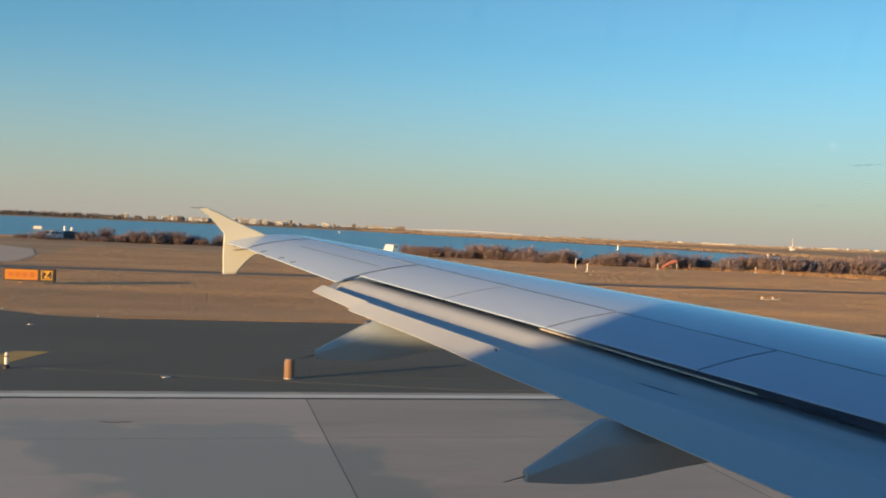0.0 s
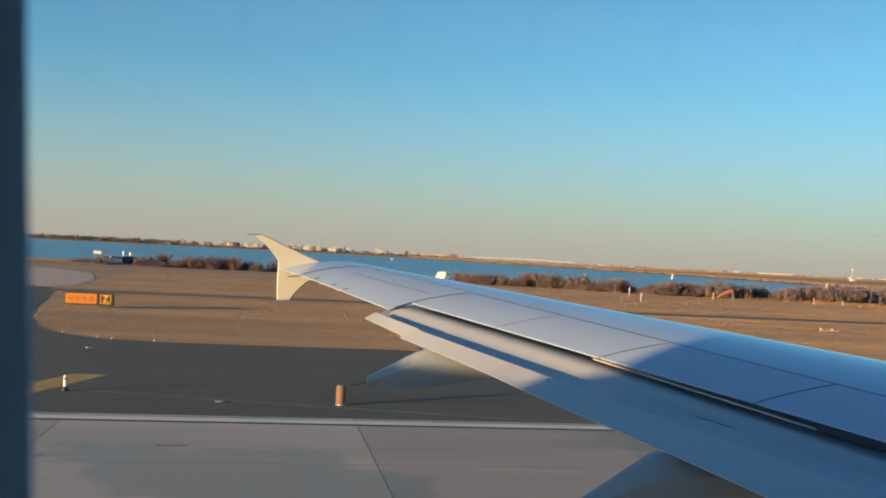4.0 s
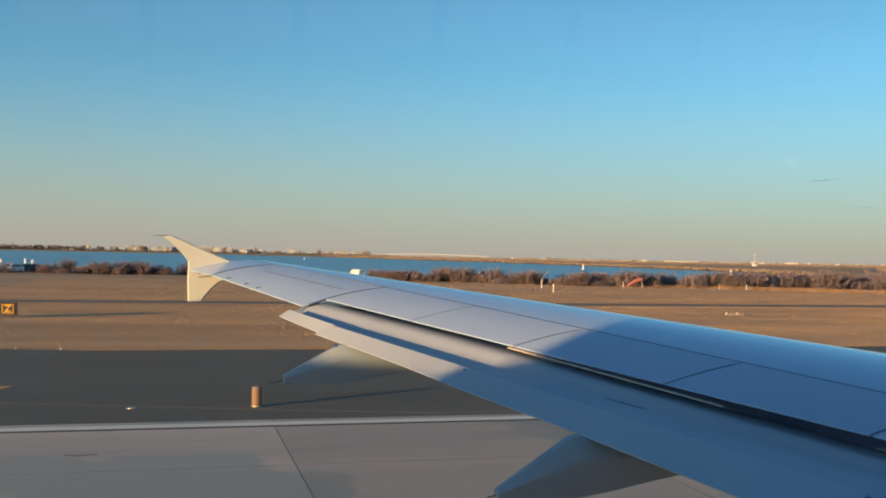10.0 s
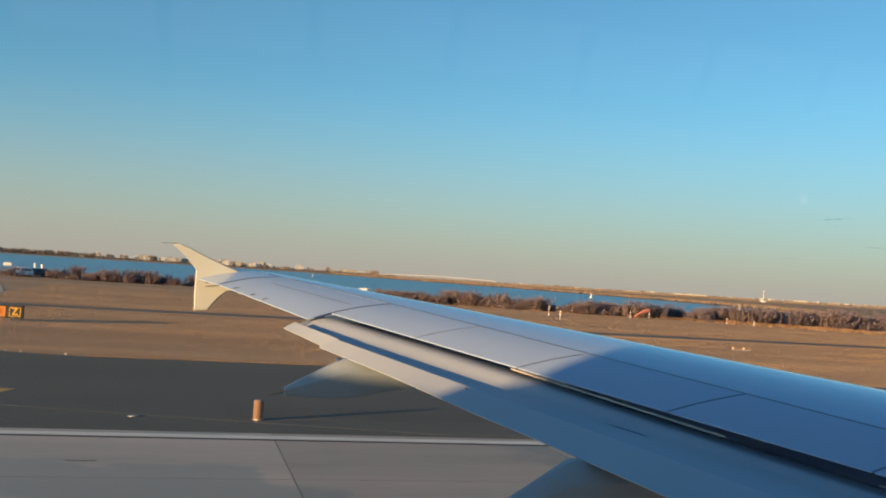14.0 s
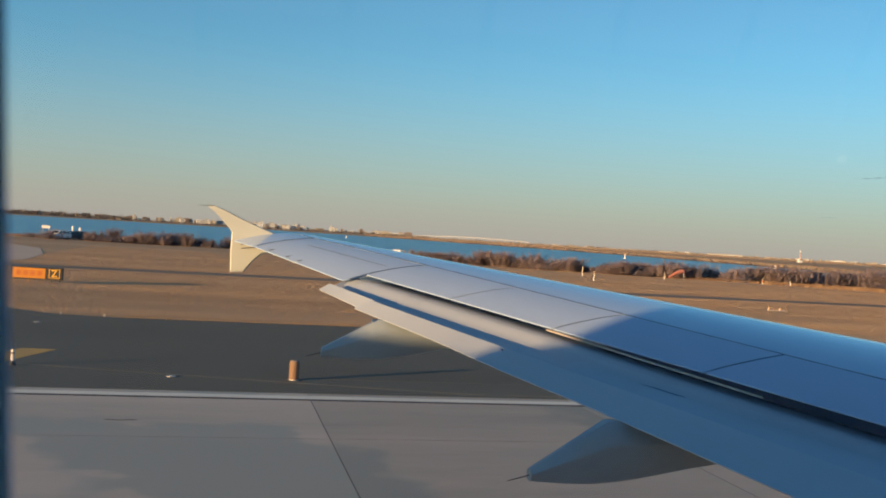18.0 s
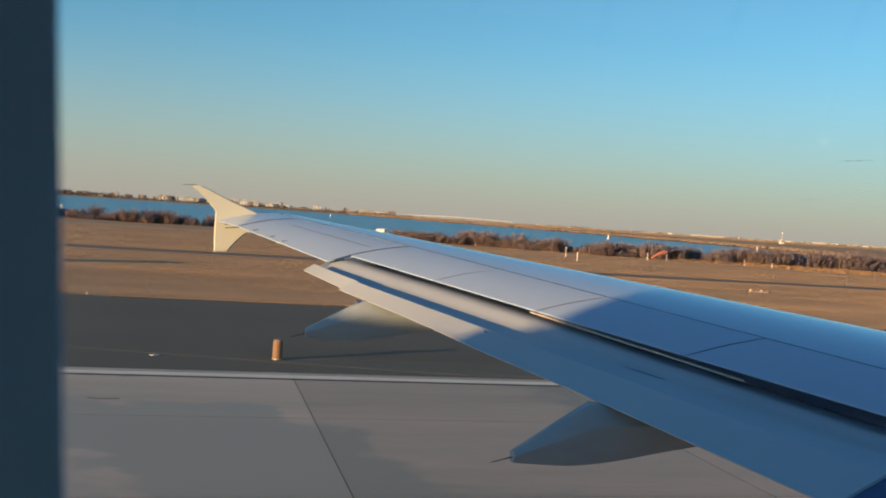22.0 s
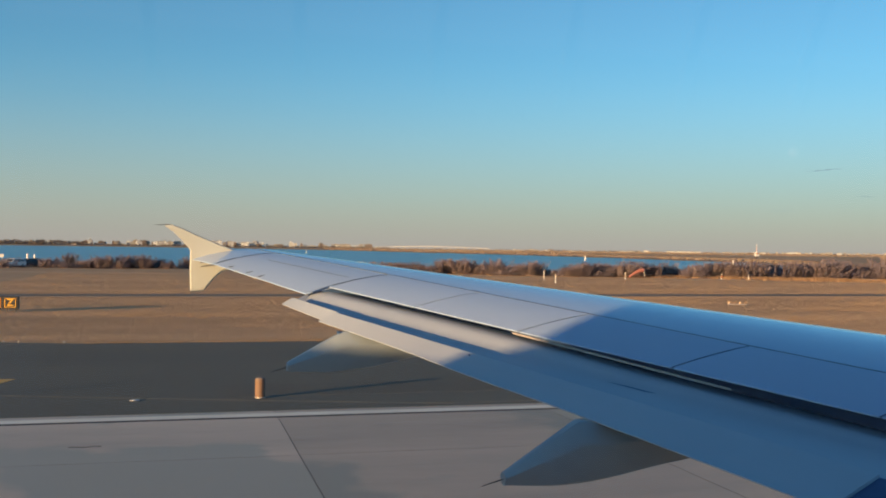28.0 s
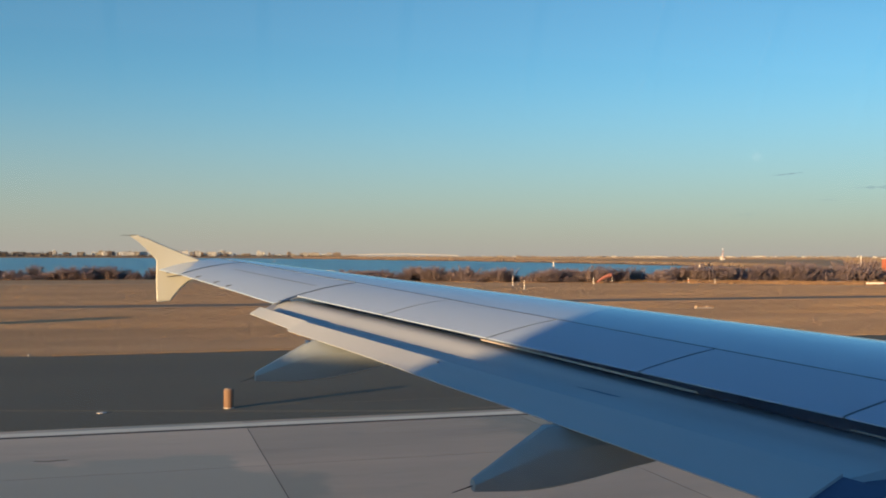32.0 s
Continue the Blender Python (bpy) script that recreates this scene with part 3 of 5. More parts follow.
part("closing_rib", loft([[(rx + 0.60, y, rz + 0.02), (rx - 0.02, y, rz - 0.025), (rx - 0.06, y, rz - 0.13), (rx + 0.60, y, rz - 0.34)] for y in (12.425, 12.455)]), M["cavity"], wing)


# flap: nose under the spoilers, hollow step, trailing tab
def flap_section(y, back, lift=0.0):
    z = base_z(y)
    s = rear(y)
    f1, f2 = 8.172 - 0.5309 * y, max(6.865 - 0.459 * y, back + 0.15)
    g = 0.016 * max(0.0, 9.5 - y)                       # the slot widens inboard
    q = min(1.0, max(0.0, (10.4 - y) / 2.2))            # and the nose dips
    return [(s + 0.46, y, z - 0.150 - 0.02 * q - g), (s + 0.34, y, z - 0.110 - 0.02 * q - g), (s + 0.18, y, z - 0.084 - 0.028 * q - g), (s + 0.04, y, z - 0.070 - 0.030 * q - g),
            (s - 0.06, y, z - 0.079 - 0.014 * q - 0.8 * g), (s - 0.12, y, z - 0.097 - 0.008 * q - 0.65 * g), (f1, y, z - 0.128 - 0.5 * g), (f1 - 0.12, y, z - 0.178),
            (f2 + 0.02, y, z - 0.160), (f2 - 0.005, y, z - 0.106), (back, y, z - 0.205 + lift), (back + 0.004, y, z - 0.214 + lift),
            (f2, y, z - 0.20), (f1, y, z - 0.27), (s + 0.1, y, z - 0.30)]


def flap_back(y):
    return 5.635 - 0.3549 * y + float(np.interp(y, [7.6, 8.6, 9.6, 10.3, 10.7, 11.25], [0.0, -0.05, -0.035, -0.06, -0.088, -0.125]))


flap_rings = [flap_section(y, flap_back(y)) for y in span(5.95, 11.25, 16)]
root_cut = [5.78] * 8 + [5.54, 5.52, 5.27, 5.27, 5.48, 5.66, 5.78]        # oblique inboard end
flap_rings.insert(0, [flap_section(y, flap_back(y))[k] for k, y in enumerate(root_cut)])
flap = part("flap", loft(flap_rings), M["flap_paint"], airliner, "long lowered trailing-edge flap with a stepped upper face", smooth=True)
flap.data.set_sharp_from_angle(angle=radians(40))
def end_back(y):
    return 1.585 - 0.409 * (y - 11.27)


end_rings = [flap_section(y, end_back(y), 0.03 * (y - 11.27)) for y in span(11.251, 12.18, 4)]
slant = [12.6] * 6 + [12.54, 12.50, 12.28, 12.24, 12.20, 12.20, 12.24, 12.40, 12.5]   # the outer end is cut obliquely
end_rings.append([flap_section(y, end_back(y), 0.03)[k] for k, y in enumerate(slant)])
part("flap_end", loft(end_rings), M["flap_paint"], flap, "shorter outboard end of the flap", smooth=True).data.set_sharp_from_angle(angle=radians(40))
for y0, y1, tall in ((7.44, 9.62, 0.015), (5.98, 6.30, 0.007)):
    v, faces = [], []
    for i, y in enumerate(span(y0, y1, 12)):
        drop = 0.018 + 0.0175 * max(0.0, 9.55 - y)
        x, z = rear(y), base_z(y) - drop
        v += [(x, y, z), (x - 0.006, y, z - 0.002), (x - 0.004, y, z - 0.002 - tall), (x + 0.012, y, z - 0.002 - tall)]
        if i:
            faces += [(4 * i - 4 + k, 4 * i - 4 + (k + 1) % 4, 4 * i + (k + 1) % 4, 4 * i + k) for k in range(4)]
    part("seal_strip", (v, faces), M["bare_metal"], flap, "thin bare metal strip along the flap's nose")
for y, d in ((9.10, 0.885),):
    x = rear(y) - d
    z = base_z(y) - 0.119
    part("drain_mark", block(x - 0.008, x + 0.008, y - 0.035, y + 0.035, z - 0.02, z + 0.004, 0.003), M["cavity"], flap)
v = []
for k in range(9):                                       # oily streak trailing along the flap's hollow
    y = 8.22 - 0.052 * k
    x, w = rear(y) - 0.335 + 0.006 * k, 0.006 + 0.050 * (k / 8) ** 1.2 * (1 + 0.35 * math.sin(k * 2.3)) * (0.3 if k == 8 else 1.0)
    z = base_z(y) - 0.185
    v += [(x + w, y, z + 0.008), (x - w, y, z + 0.008)]
part("oil_streak", (v, [(2 * i, 2 * i + 1, 2 * i + 3, 2 * i + 2) for i in range(8)]), M["cavity"], flap, "dark oily streak")
inner_rings = [[(rear(4.6) + 0.3, y, base_z(y) - 0.16), (rear(4.6), y, base_z(y) - 0.12), (rear(4.6) - 0.9, y, base_z(y) - 0.14), (rear(4.6) - 1.80, y, base_z(y) - 0.24),
                (rear(4.6) - 1.79, y, base_z(y) - 0.26), (rear(4.6), y, base_z(y) - 0.34)] for y in span(0.5, 4.55, 5)]
inner = part("inner_flap", loft(inner_rings), M["flap_paint"], airliner, "inboard trailing-edge flap")
inner_end = [flap_section(y, flap_back(y)) for y in (4.552, 4.7, 4.85)]
end_cut = [5.45] * 8 + [5.22, 5.20, 4.95, 4.95, 5.14, 5.32, 5.45]
inner_end.append([flap_section(y, flap_back(y))[k] for k, y in enumerate(end_cut)])
# solid filler across the flap gap; its dark colour stands in for shade
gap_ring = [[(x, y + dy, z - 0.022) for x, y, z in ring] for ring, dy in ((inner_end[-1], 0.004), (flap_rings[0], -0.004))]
part("gap_seal", loft(gap_ring), M["cavity"], inner, "dark filler standing for shade in the gap between the flaps")
part("inner_flap_end", loft(inner_end), M["flap_paint"], inner, "oblique outer end of the inboard flap")

# wing-tip fence: a thin plate with a swept upper and a cropped lower fin
FENCE = [(-0.21, 4.835), (-0.10, 4.852), (0.05, 4.80), (0.23, 4.715), (0.50, 4.60), (0.84, 4.465), (1.20, 4.39), (1.42, 4.33), (1.20, 4.27), (0.80, 4.23), (0.62, 4.17), (0.50, 4.06),
         (0.36, 3.885), (0.165, 3.875), (0.155, 4.20), (0.16, 4.48), (0.04, 4.62), (-0.08, 4.74)]
centre = (0.38, 4.40)


def inset(points, s):
    return [(centre[0] + (x - centre[0]) * s, centre[1] + (z - centre[1]) * s) for x, z in points]


fence_rings = [[(x, 15.175 + dy, z) for x, z in inset(FENCE, s)] for dy, s in ((0.0, 0.93), (0.012, 0.985), (0.03, 1.0), (0.05, 0.985), (0.062, 0.93))]
fence = part("tip_fence", loft(fence_rings), M["fence_paint"], wing, "cream-white arrow-shaped wing-tip fence")
for x0, z0, x1, z1 in ((0.286, 4.356, 0.456, 4.371), (0.300, 4.297, 0.520, 4.325), (0.311, 4.239, 0.578, 4.279)):
    part("fence_fillet", tube((x0, 15.172, z0), (x1, 15.165, z1), 0.007, 0.012, 6), M["fine_seam"], fence, "thin dark fillet line")
part("tip_light_rod", tube((-0.10, 15.2, 4.845), (-0.34, 15.2, 4.842), 0.006, 0.003, 6), M["seal"], fence)


def pod(y, tail_x, tail_z, length, half, slope):
    """A boat-shaped flap-track fairing, blunt at its tail."""
    rings = []
    for k in range(23):
        t = (k / 22) ** 1.25
        swell = math.sin(math.pi * min(1.0, 0.10 + 0.62 * t)) ** 0.8 if t < 0.65 else math.sin(math.pi * (0.10 + 0.62 * 0.65 + (t - 0.65) * 1.35)) ** 0.9
        swell = max(0.10, swell)
        dx = length * t
        x = tail_x + dx
        top = tail_z + 0.045 + slope * min(dx, 0.61) - 0.06 * max(0.0, dx - 0.61)
        bot = tail_z - 0.045 - 0.022 * math.sin(math.pi * min(1.0, dx / 1.2)) + 0.13 * max(0.0, dx - 0.40) ** 1.4
        bot = min(bot, top - 0.05)
        w = half * swell
        # flat crown, creased shoulders, sides drawn in towards the keel
        section = [(-0.42, 1.0), (0.30, 1.0), (0.42, 0.92), (0.72, 0.36), (0.74, 0.22), (0.60, -0.55), (0.42, -0.90), (0.2, -1.0), (-0.30, -1.0), (-0.52, -0.92), (-0.74, -0.50), (-0.98, 0.20), (-0.99, 0.34), (-0.56, 0.92)]
        ring = [(x, y + w * u, (top + bot) / 2 + (top - bot) / 2 * q) for u, q in section]
        rings.append(ring)
    return loft(rings)


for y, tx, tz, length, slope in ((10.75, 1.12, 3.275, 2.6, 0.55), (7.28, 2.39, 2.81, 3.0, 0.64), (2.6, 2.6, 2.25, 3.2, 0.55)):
    f = part("flap_fairing", pod(y, tx, tz, length, 0.20, slope), M["fairing_shade_paint"], airliner, "boat-shaped flap-track fairing, its paint darkened for shade", smooth=True)
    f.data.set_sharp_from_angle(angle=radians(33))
    part("static_wick", tube((tx + 0.02, y, tz), (tx - 0.16, y + 0.02, tz - 0.055), 0.006, 0.003, 5), M["seal"], f)
    if y > 10:
        # solid block; the slot's darkness is put into its colour
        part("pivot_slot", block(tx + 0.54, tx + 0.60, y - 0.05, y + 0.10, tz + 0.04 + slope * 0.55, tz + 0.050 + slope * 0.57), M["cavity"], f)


# fuselage shell with its row of windows cut through
WIN_Z0, WIN_Z1, WIN_A, WIN_B = 4.34, 4.86, -0.032, 0.345
PITCH = 0.533


def lean(x, z):
    """The window posts lean aft towards the top."""
    return x - 0.062 * max(-0.5, min(0.5, z - 4.6))


def skin_y(z, r):
    return MID_Y + math.sqrt(max(0.0, r * r - (z - MID_Z) ** 2))


def shell(r):
    """The hull between two rings of outline, with an opening at each window on the port side."""
    xs = [-9.0, -6.0]
    first = -4
    for k in range(first, 8):
        xs += [WIN_A - 0.055 + k * PITCH, WIN_B + 0.055 + k * PITCH]
    xs += [6.5, 10.0, 14.0]
    heights = [MID_Z - r * math.cos(math.pi * i / 16) for i in range(17)]
    heights = sorted([h for h in heights if abs(h - WIN_Z0) > 0.08 and abs(h - WIN_Z1) > 0.08] + [WIN_Z0, WIN_Z1])
    return xs, heights


def hull(r_out, r_in):
    v, f = [], []

    def layer(r, flip, sx=1.0):
        xs, hs = shell(r)
        n0, f0 = len(v), len(f)
        for x in xs:
            for h in hs:
                v.append((lean(x, h), skin_y(h, r), h))
        m = len(hs)
        for i in range(len(xs) - 1):
            for j in range(m - 1):
                if 2 <= i < len(xs) - 4 and (i - 2) % 2 == 0 and hs[j] > WIN_Z0 - 1e-6 and hs[j + 1] < WIN_Z1 + 1e-6:
                    continue
                q = (n0 + i * m + j, n0 + (i + 1) * m + j, n0 + (i + 1) * m + j + 1, n0 + i * m + j + 1)
                f.append(q[::-1] if flip else q)
        # starboard side, the same turned over
        n1 = len(v)
        v.extend([(x, 2 * MID_Y - y, z) for x, y, z in v[n0:n1]])
        f.extend([tuple(i + n1 - n0 for i in q[::-1]) for q in f[f0:]])

    layer(r_out, True)
    layer(r_in, False)
    return v, f


fuselage = part("fuselage", hull(RAD, RAD - 0.03), M["fuselage_paint"], airliner, "white round fuselage with a row of cabin windows")


def dome(x0, x1, r0, r1, n=24, drop=0.0):
    rings = []
    for k in range(9):
        t = k / 8
        r = r0 + (r1 - r0) * t ** 2.0
        rings.append([(x0 + (x1 - x0) * t, MID_Y + r * math.sin(math.tau * j / n), MID_Z + drop * t ** 2.0 + r * math.cos(math.tau * j / n)) for j in range(n)])
    return loft(rings)


part("nose", dome(14.0, 20.5, RAD, 0.25, drop=-0.7), M["fuselage_paint"], fuselage, smooth=True)
tail = []
for x, top, low in ((-9.0, 5.825, 1.875), (-11.0, 5.80, 2.2), (-13.0, 5.72, 2.9), (-14.6, 5.60, 3.6), (-15.8, 5.50, 4.2), (-16.2, 5.46, 4.6), (-16.42, 5.32, 4.9)):
    tail.append([(x, MID_Y + (top - low) / 2 * math.sin(math.tau * j / 24), (top + low) / 2 + (top - low) / 2 * math.cos(math.tau * j / 24)) for j in range(24)])
part("tail_cone", loft(tail), M["fuselage_paint"], fuselage, smooth=True)
# tail fin and the two tailplanes, behind the cabin
FIN = [(-9.6, 5.70), (-10.6, 6.2), (-14.2, 11.0), (-16.2, 11.2), (-17.1, 11.2), (-15.55, 5.90), (-15.60, 5.72), (-15.75, 5.58), (-15.9, 5.40), (-9.6, 5.40)]
part("tail_fin", loft([[(x + k, MID_Y + d, z) for x, z in FIN] for d, k in ((-0.14, 0.0), (0.0, 0.0), (0.14, 0.0))]), M["fuselage_paint"], fuselage, "white vertical tail fin")
for side in (-1, 1):
    root = [(-12.4, 4.84), (-13.4, 4.97), (-15.4, 4.98), (-16.0, 4.90), (-15.4, 4.60), (-13.4, 4.62)]
    tip = [(-14.8, 4.90), (-15.2, 5.00), (-16.0, 5.01), (-16.4, 4.94), (-16.0, 4.82), (-15.2, 4.84)]
    part("tailplane", loft([[(x, MID_Y + side * 0.5, z) for x, z in root], [(x, MID_Y + side * 6.2, z) for x, z in tip]]), M["fuselage_paint"], fuselage, "white horizontal tailplane")
# cabin lining with deep window reveals
LINE_Y = 0.20                                           # inner face of the lining at the windows


def lining():
    xs = [-9.0]
    for k in range(-4, 8):
        xs += [WIN_A + k * PITCH, WIN_B + k * PITCH]
    xs += [14.0]
    zs = [MID_Z - 0.5, WIN_Z0 - 0.01, WIN_Z1 + 0.01, 5.45]
    v, f = [], []
    for x in xs:
        for z in zs:
            v.append((lean(x, z), LINE_Y - (0.02 if z < WIN_Z0 - 0.1 else 0.14 if z > 5 else 0), z))
    for i in range(len(xs) - 1):
        for j in range(3):
            if j == 1 and i % 2 == 1:
                continue
            f.append((i * 4 + j + 1, (i + 1) * 4 + j + 1, (i + 1) * 4 + j, i * 4 + j))
    return v, f


part("cabin_lining", lining(), M["cabin_plastic"], fuselage, "blue-grey plastic cabin wall lining")
part("cabin_floor", block(-9, 14, MID_Y - 1.78, LINE_Y - 0.02, 3.30, 3.36), M["cabin_plastic"], fuselage)
for x in (-8.9, 13.9):
    part("bulkhead", block(x - 0.03, x + 0.03, MID_Y - 1.75, 0.2, 3.36, 5.6), M["cabin_plastic"], fuselage)
for k in range(-4, 8):
    a, b = WIN_A + k * PITCH, WIN_B + k * PITCH
    outer = [(a, WIN_Z0), (b, WIN_Z0), (b, WIN_Z1), (a, WIN_Z1)]
    e = 0.004
    ring_in = [(lean(x, z), LINE_Y - 0.004, z) for x, z in ((a, WIN_Z0 - e), (b, WIN_Z0 - e), (b, WIN_Z1 + e), (a, WIN_Z1 + e))]
    ring_out = [(lean(x, z), max(LINE_Y + 0.02, skin_y(z, RAD - 0.02)), z) for x, z in ((a - 0.058, WIN_Z0 - e), (b + 0.058, WIN_Z0 - e), (b + 0.058, WIN_Z1 + e), (a - 0.058, WIN_Z1 + e))]
    wide = [(lean(x, z), LINE_Y - 0.006, z) for x, z in ((a - 0.03, WIN_Z0 - 0.03), (b + 0.03, WIN_Z0 - 0.03), (b + 0.03, WIN_Z1 + 0.03), (a - 0.03, WIN_Z1 + 0.03))]
    win = part("window_frame", loft([wide, ring_in, ring_out], caps=False), M["cabin_plastic"], fuselage)
    pane = part("pane", ([(a - 0.035, 0.27, WIN_Z0), (b + 0.06, 0.27, WIN_Z0), (b + 0.03, 0.215, WIN_Z1), (a - 0.07, 0.215, WIN_Z1)], [(0, 1, 2, 3)]), M["glass"], win)
    pane.visible_shadow = False
# main wheels under the wing, out of sight of the cabin
for y in (MID_Y - 3.8, MID_Y + 3.8):
    leg = part("landing_gear_leg", tube((4.6, y, 2.9), (4.6, y, 0.6), 0.11, 0.09, 10), M["steel"], airliner)
    for s in (-0.46, 0.46):
        w = part("wheel", moved(turned([(0.30, -0.2), (0.52, -0.2), (0.585, -0.1), (0.585, 0.1), (0.52, 0.2), (0.30, 0.2)], 20), pose(4.6, y + s, 0.585, 90, 0, 0)), M["tyre"], leg)
nose_leg = part("landing_gear_leg", tube((16.2, MID_Y, 2.4), (16.2, MID_Y, 0.45), 0.08, 0.07, 10), M["steel"], airliner)
for s in (-0.25, 0.25):
    part("wheel", moved(turned([(0.2, -0.11), (0.36, -0.11), (0.40, -0.05), (0.40, 0.05), (0.36, 0.11), (0.2, 0.11)], 18), pose(16.2, MID_Y + s, 0.40, 90, 0, 0)), M["tyre"], nose_leg)


# ---- airfield things ----
def guidance_sign(at):
    s = thing("guidance_sign", "orange airfield guidance sign with a black Z panel", "sign", at)
    part("cabinet", block(0.0, 3.35, -0.14, 0.14, 0.16, 1.02, 0.03), M["black_paint"], s, "black sign cabinet")
    face = part("direction_panel", block(0.10, 2.22, -0.165, -0.138, 0.26, 0.94), M["sign_orange"], s, "lit orange sign panel")
    for k in range(4):
        part("inscription_bar", block(0.34 + 0.46 * k, 0.62 + 0.46 * k, -0.176, -0.160, 0.44, 0.76), M["sign_brown"], face)
    loc = part("location_panel", block(2.42, 3.22, -0.165, -0.138, 0.26, 0.94), M["black_paint"], s, "black location panel")
    for b in ((2.46, 3.18, 0.30, 0.335), (2.46, 3.18, 0.865, 0.90), (2.46, 2.495, 0.30, 0.90), (3.145, 3.18, 0.30, 0.90)):
        part("border", block(b[0], b[1], -0.174, -0.164, b[2], b[3]), M["sign_yellow"], loc)
    text = bpy.data.curves.new("letter", "FONT")
    text.body, text.size, text.extrude, text.align_x, text.align_y = "Z", 0.62, 0.004, "CENTER", "CENTER"
    text.materials.append(M["sign_yellow"])
    letter = new("letter", text)
    letter.matrix_basis = pose(2.82, -0.176, 0.60, 90, 0, 0)
    letter.parent = loc
    for x in (0.2, 1.1, 2.0, 2.6, 3.15):
        part("leg", tube((x, 0, 0.0), (x, 0, 0.18), 0.035), M["sign_orange"] if x < 2.2 else M["black_paint"], s)
    return s


guidance_sign(pose(-13.65, 72.6, -0.02, 0, 0, -6))


def edge_marker(at, rod=False):
    s = thing("edge_marker", "small white airfield edge marker post with a black foot", "marker post", at, "edge markers")
    part("foot", turned([(0.10, 0), (0.10, 0.05), (0.07, 0.10), (0.055, 0.12)], 12), M["black_paint"], s)
    part("post", turned([(0.055, 0.10), (0.055, 0.42), (0.045, 0.46), (0.02, 0.48)], 12), M["white_paint"], s)
    part("cap_band", turned([(0.058, 0.34), (0.058, 0.38)], 12), M["black_paint"], s)
    if rod:
        part("rod", tube((0, 0, 0.45), (0, 0, 0.95), 0.008), M["steel"], s)
    return s


for x, y, rod in ((-13.3, 36.5, True), (-5.9, 32.2, False), (-18.6, 54.8, False), (-21.4, 67.0, False), (-23.8, 89.2, False)):
    edge_marker(pose(x, y, 0.003), rod)


def edge_light(at):
    s = thing("runway_edge_light", "faded orange runway edge marker with a pale lamp on top", "runway light", at, "runway edge lights")
    part("base", turned([(0.16, 0), (0.16, 0.03), (0.08, 0.05)], 14), M["steel"], s)
    part("column", turned([(0.15, 0.04), (0.15, 0.54), (0.14, 0.56)], 14), M["rust"], s)
    part("lamp", turned([(0.14, 0.56), (0.13, 0.59), (0.11, 0.605), (0.03, 0.61)], 14), M["far_brown"], s)
    return s


for k in range(-2, 7):
    edge_light(pose(2.4 + 60.96 * k, 30.6, 0.003))


def inset_light(at):
    s = thing("inset_light", "small flush pavement light fitting", "pavement light", at, "inset lights")
    part("rim", turned([(0.15, 0), (0.15, 0.012), (0.10, 0.02)], 14), M["steel"], s)
    part("lens", turned([(0.07, 0.015), (0.05, 0.024)], 10), M["lens"], s)
    return s


for x, y in ((-1.2, 30.7), (13.0, 41.0), (-7.4, 45.2)):
    inset_light(pose(x, y, 0.004))


def barricade(at):
    s = thing("barricade", "low orange construction barricade with white stripes and lamps", "barricade", at)
    for z in (0.45,):
        b = part("rail", block(-0.75, 0.75, -0.03, 0.03, z, z + 0.18, 0.02), M["orange_paint"], s)
        for k in range(3):
            part("stripe", block(-0.55 + 0.5 * k, -0.35 + 0.5 * k, -0.036, -0.028, z + 0.01, z + 0.17), M["white_paint"], b)
    for x in (-0.6, 0.6):
        part("leg", joined(tube((x, -0.22, 0), (x, 0, 0.72), 0.025), tube((x, 0.22, 0), (x, 0, 0.72), 0.025)), M["orange_paint"], s)
        part("lamp", turned([(0.05, 0.70), (0.09, 0.74), (0.09, 0.84), (0.04, 0.88)], 12), M["lens"], s).matrix_basis = pose(x, 0, 0)
    part("sandbag", block(-0.3, 0.3, -0.12, 0.12, 0.0, 0.12, 0.05), M["black_paint"], s)
    return s


barricade(pose(-20.6, 84.0, 0.003, 0, 0, 8))


def board_on_posts(at, w, h, posts):
    s = thing("notice_board", "white notice board on tall pale posts by the shore", "sign", at)
    part("board", block(-w / 2, w / 2, -0.03, 0.03, h - 0.55, h, 0.02), M["white_paint"], s)
    for x in posts:
        part("post", tube((x, 0.05, 0), (x, 0.05, h - 0.05), 0.045), M["far_white"], s)
    return s


board_on_posts(pose(-33.5, 209, -0.02, 0, 0, 4), 1.5, 2.5, (-0.5, 0.5))
board_on_posts(pose(-19.0, 214, -0.02), 1.8, 1.0, (-0.75, 0.0, 0.75))


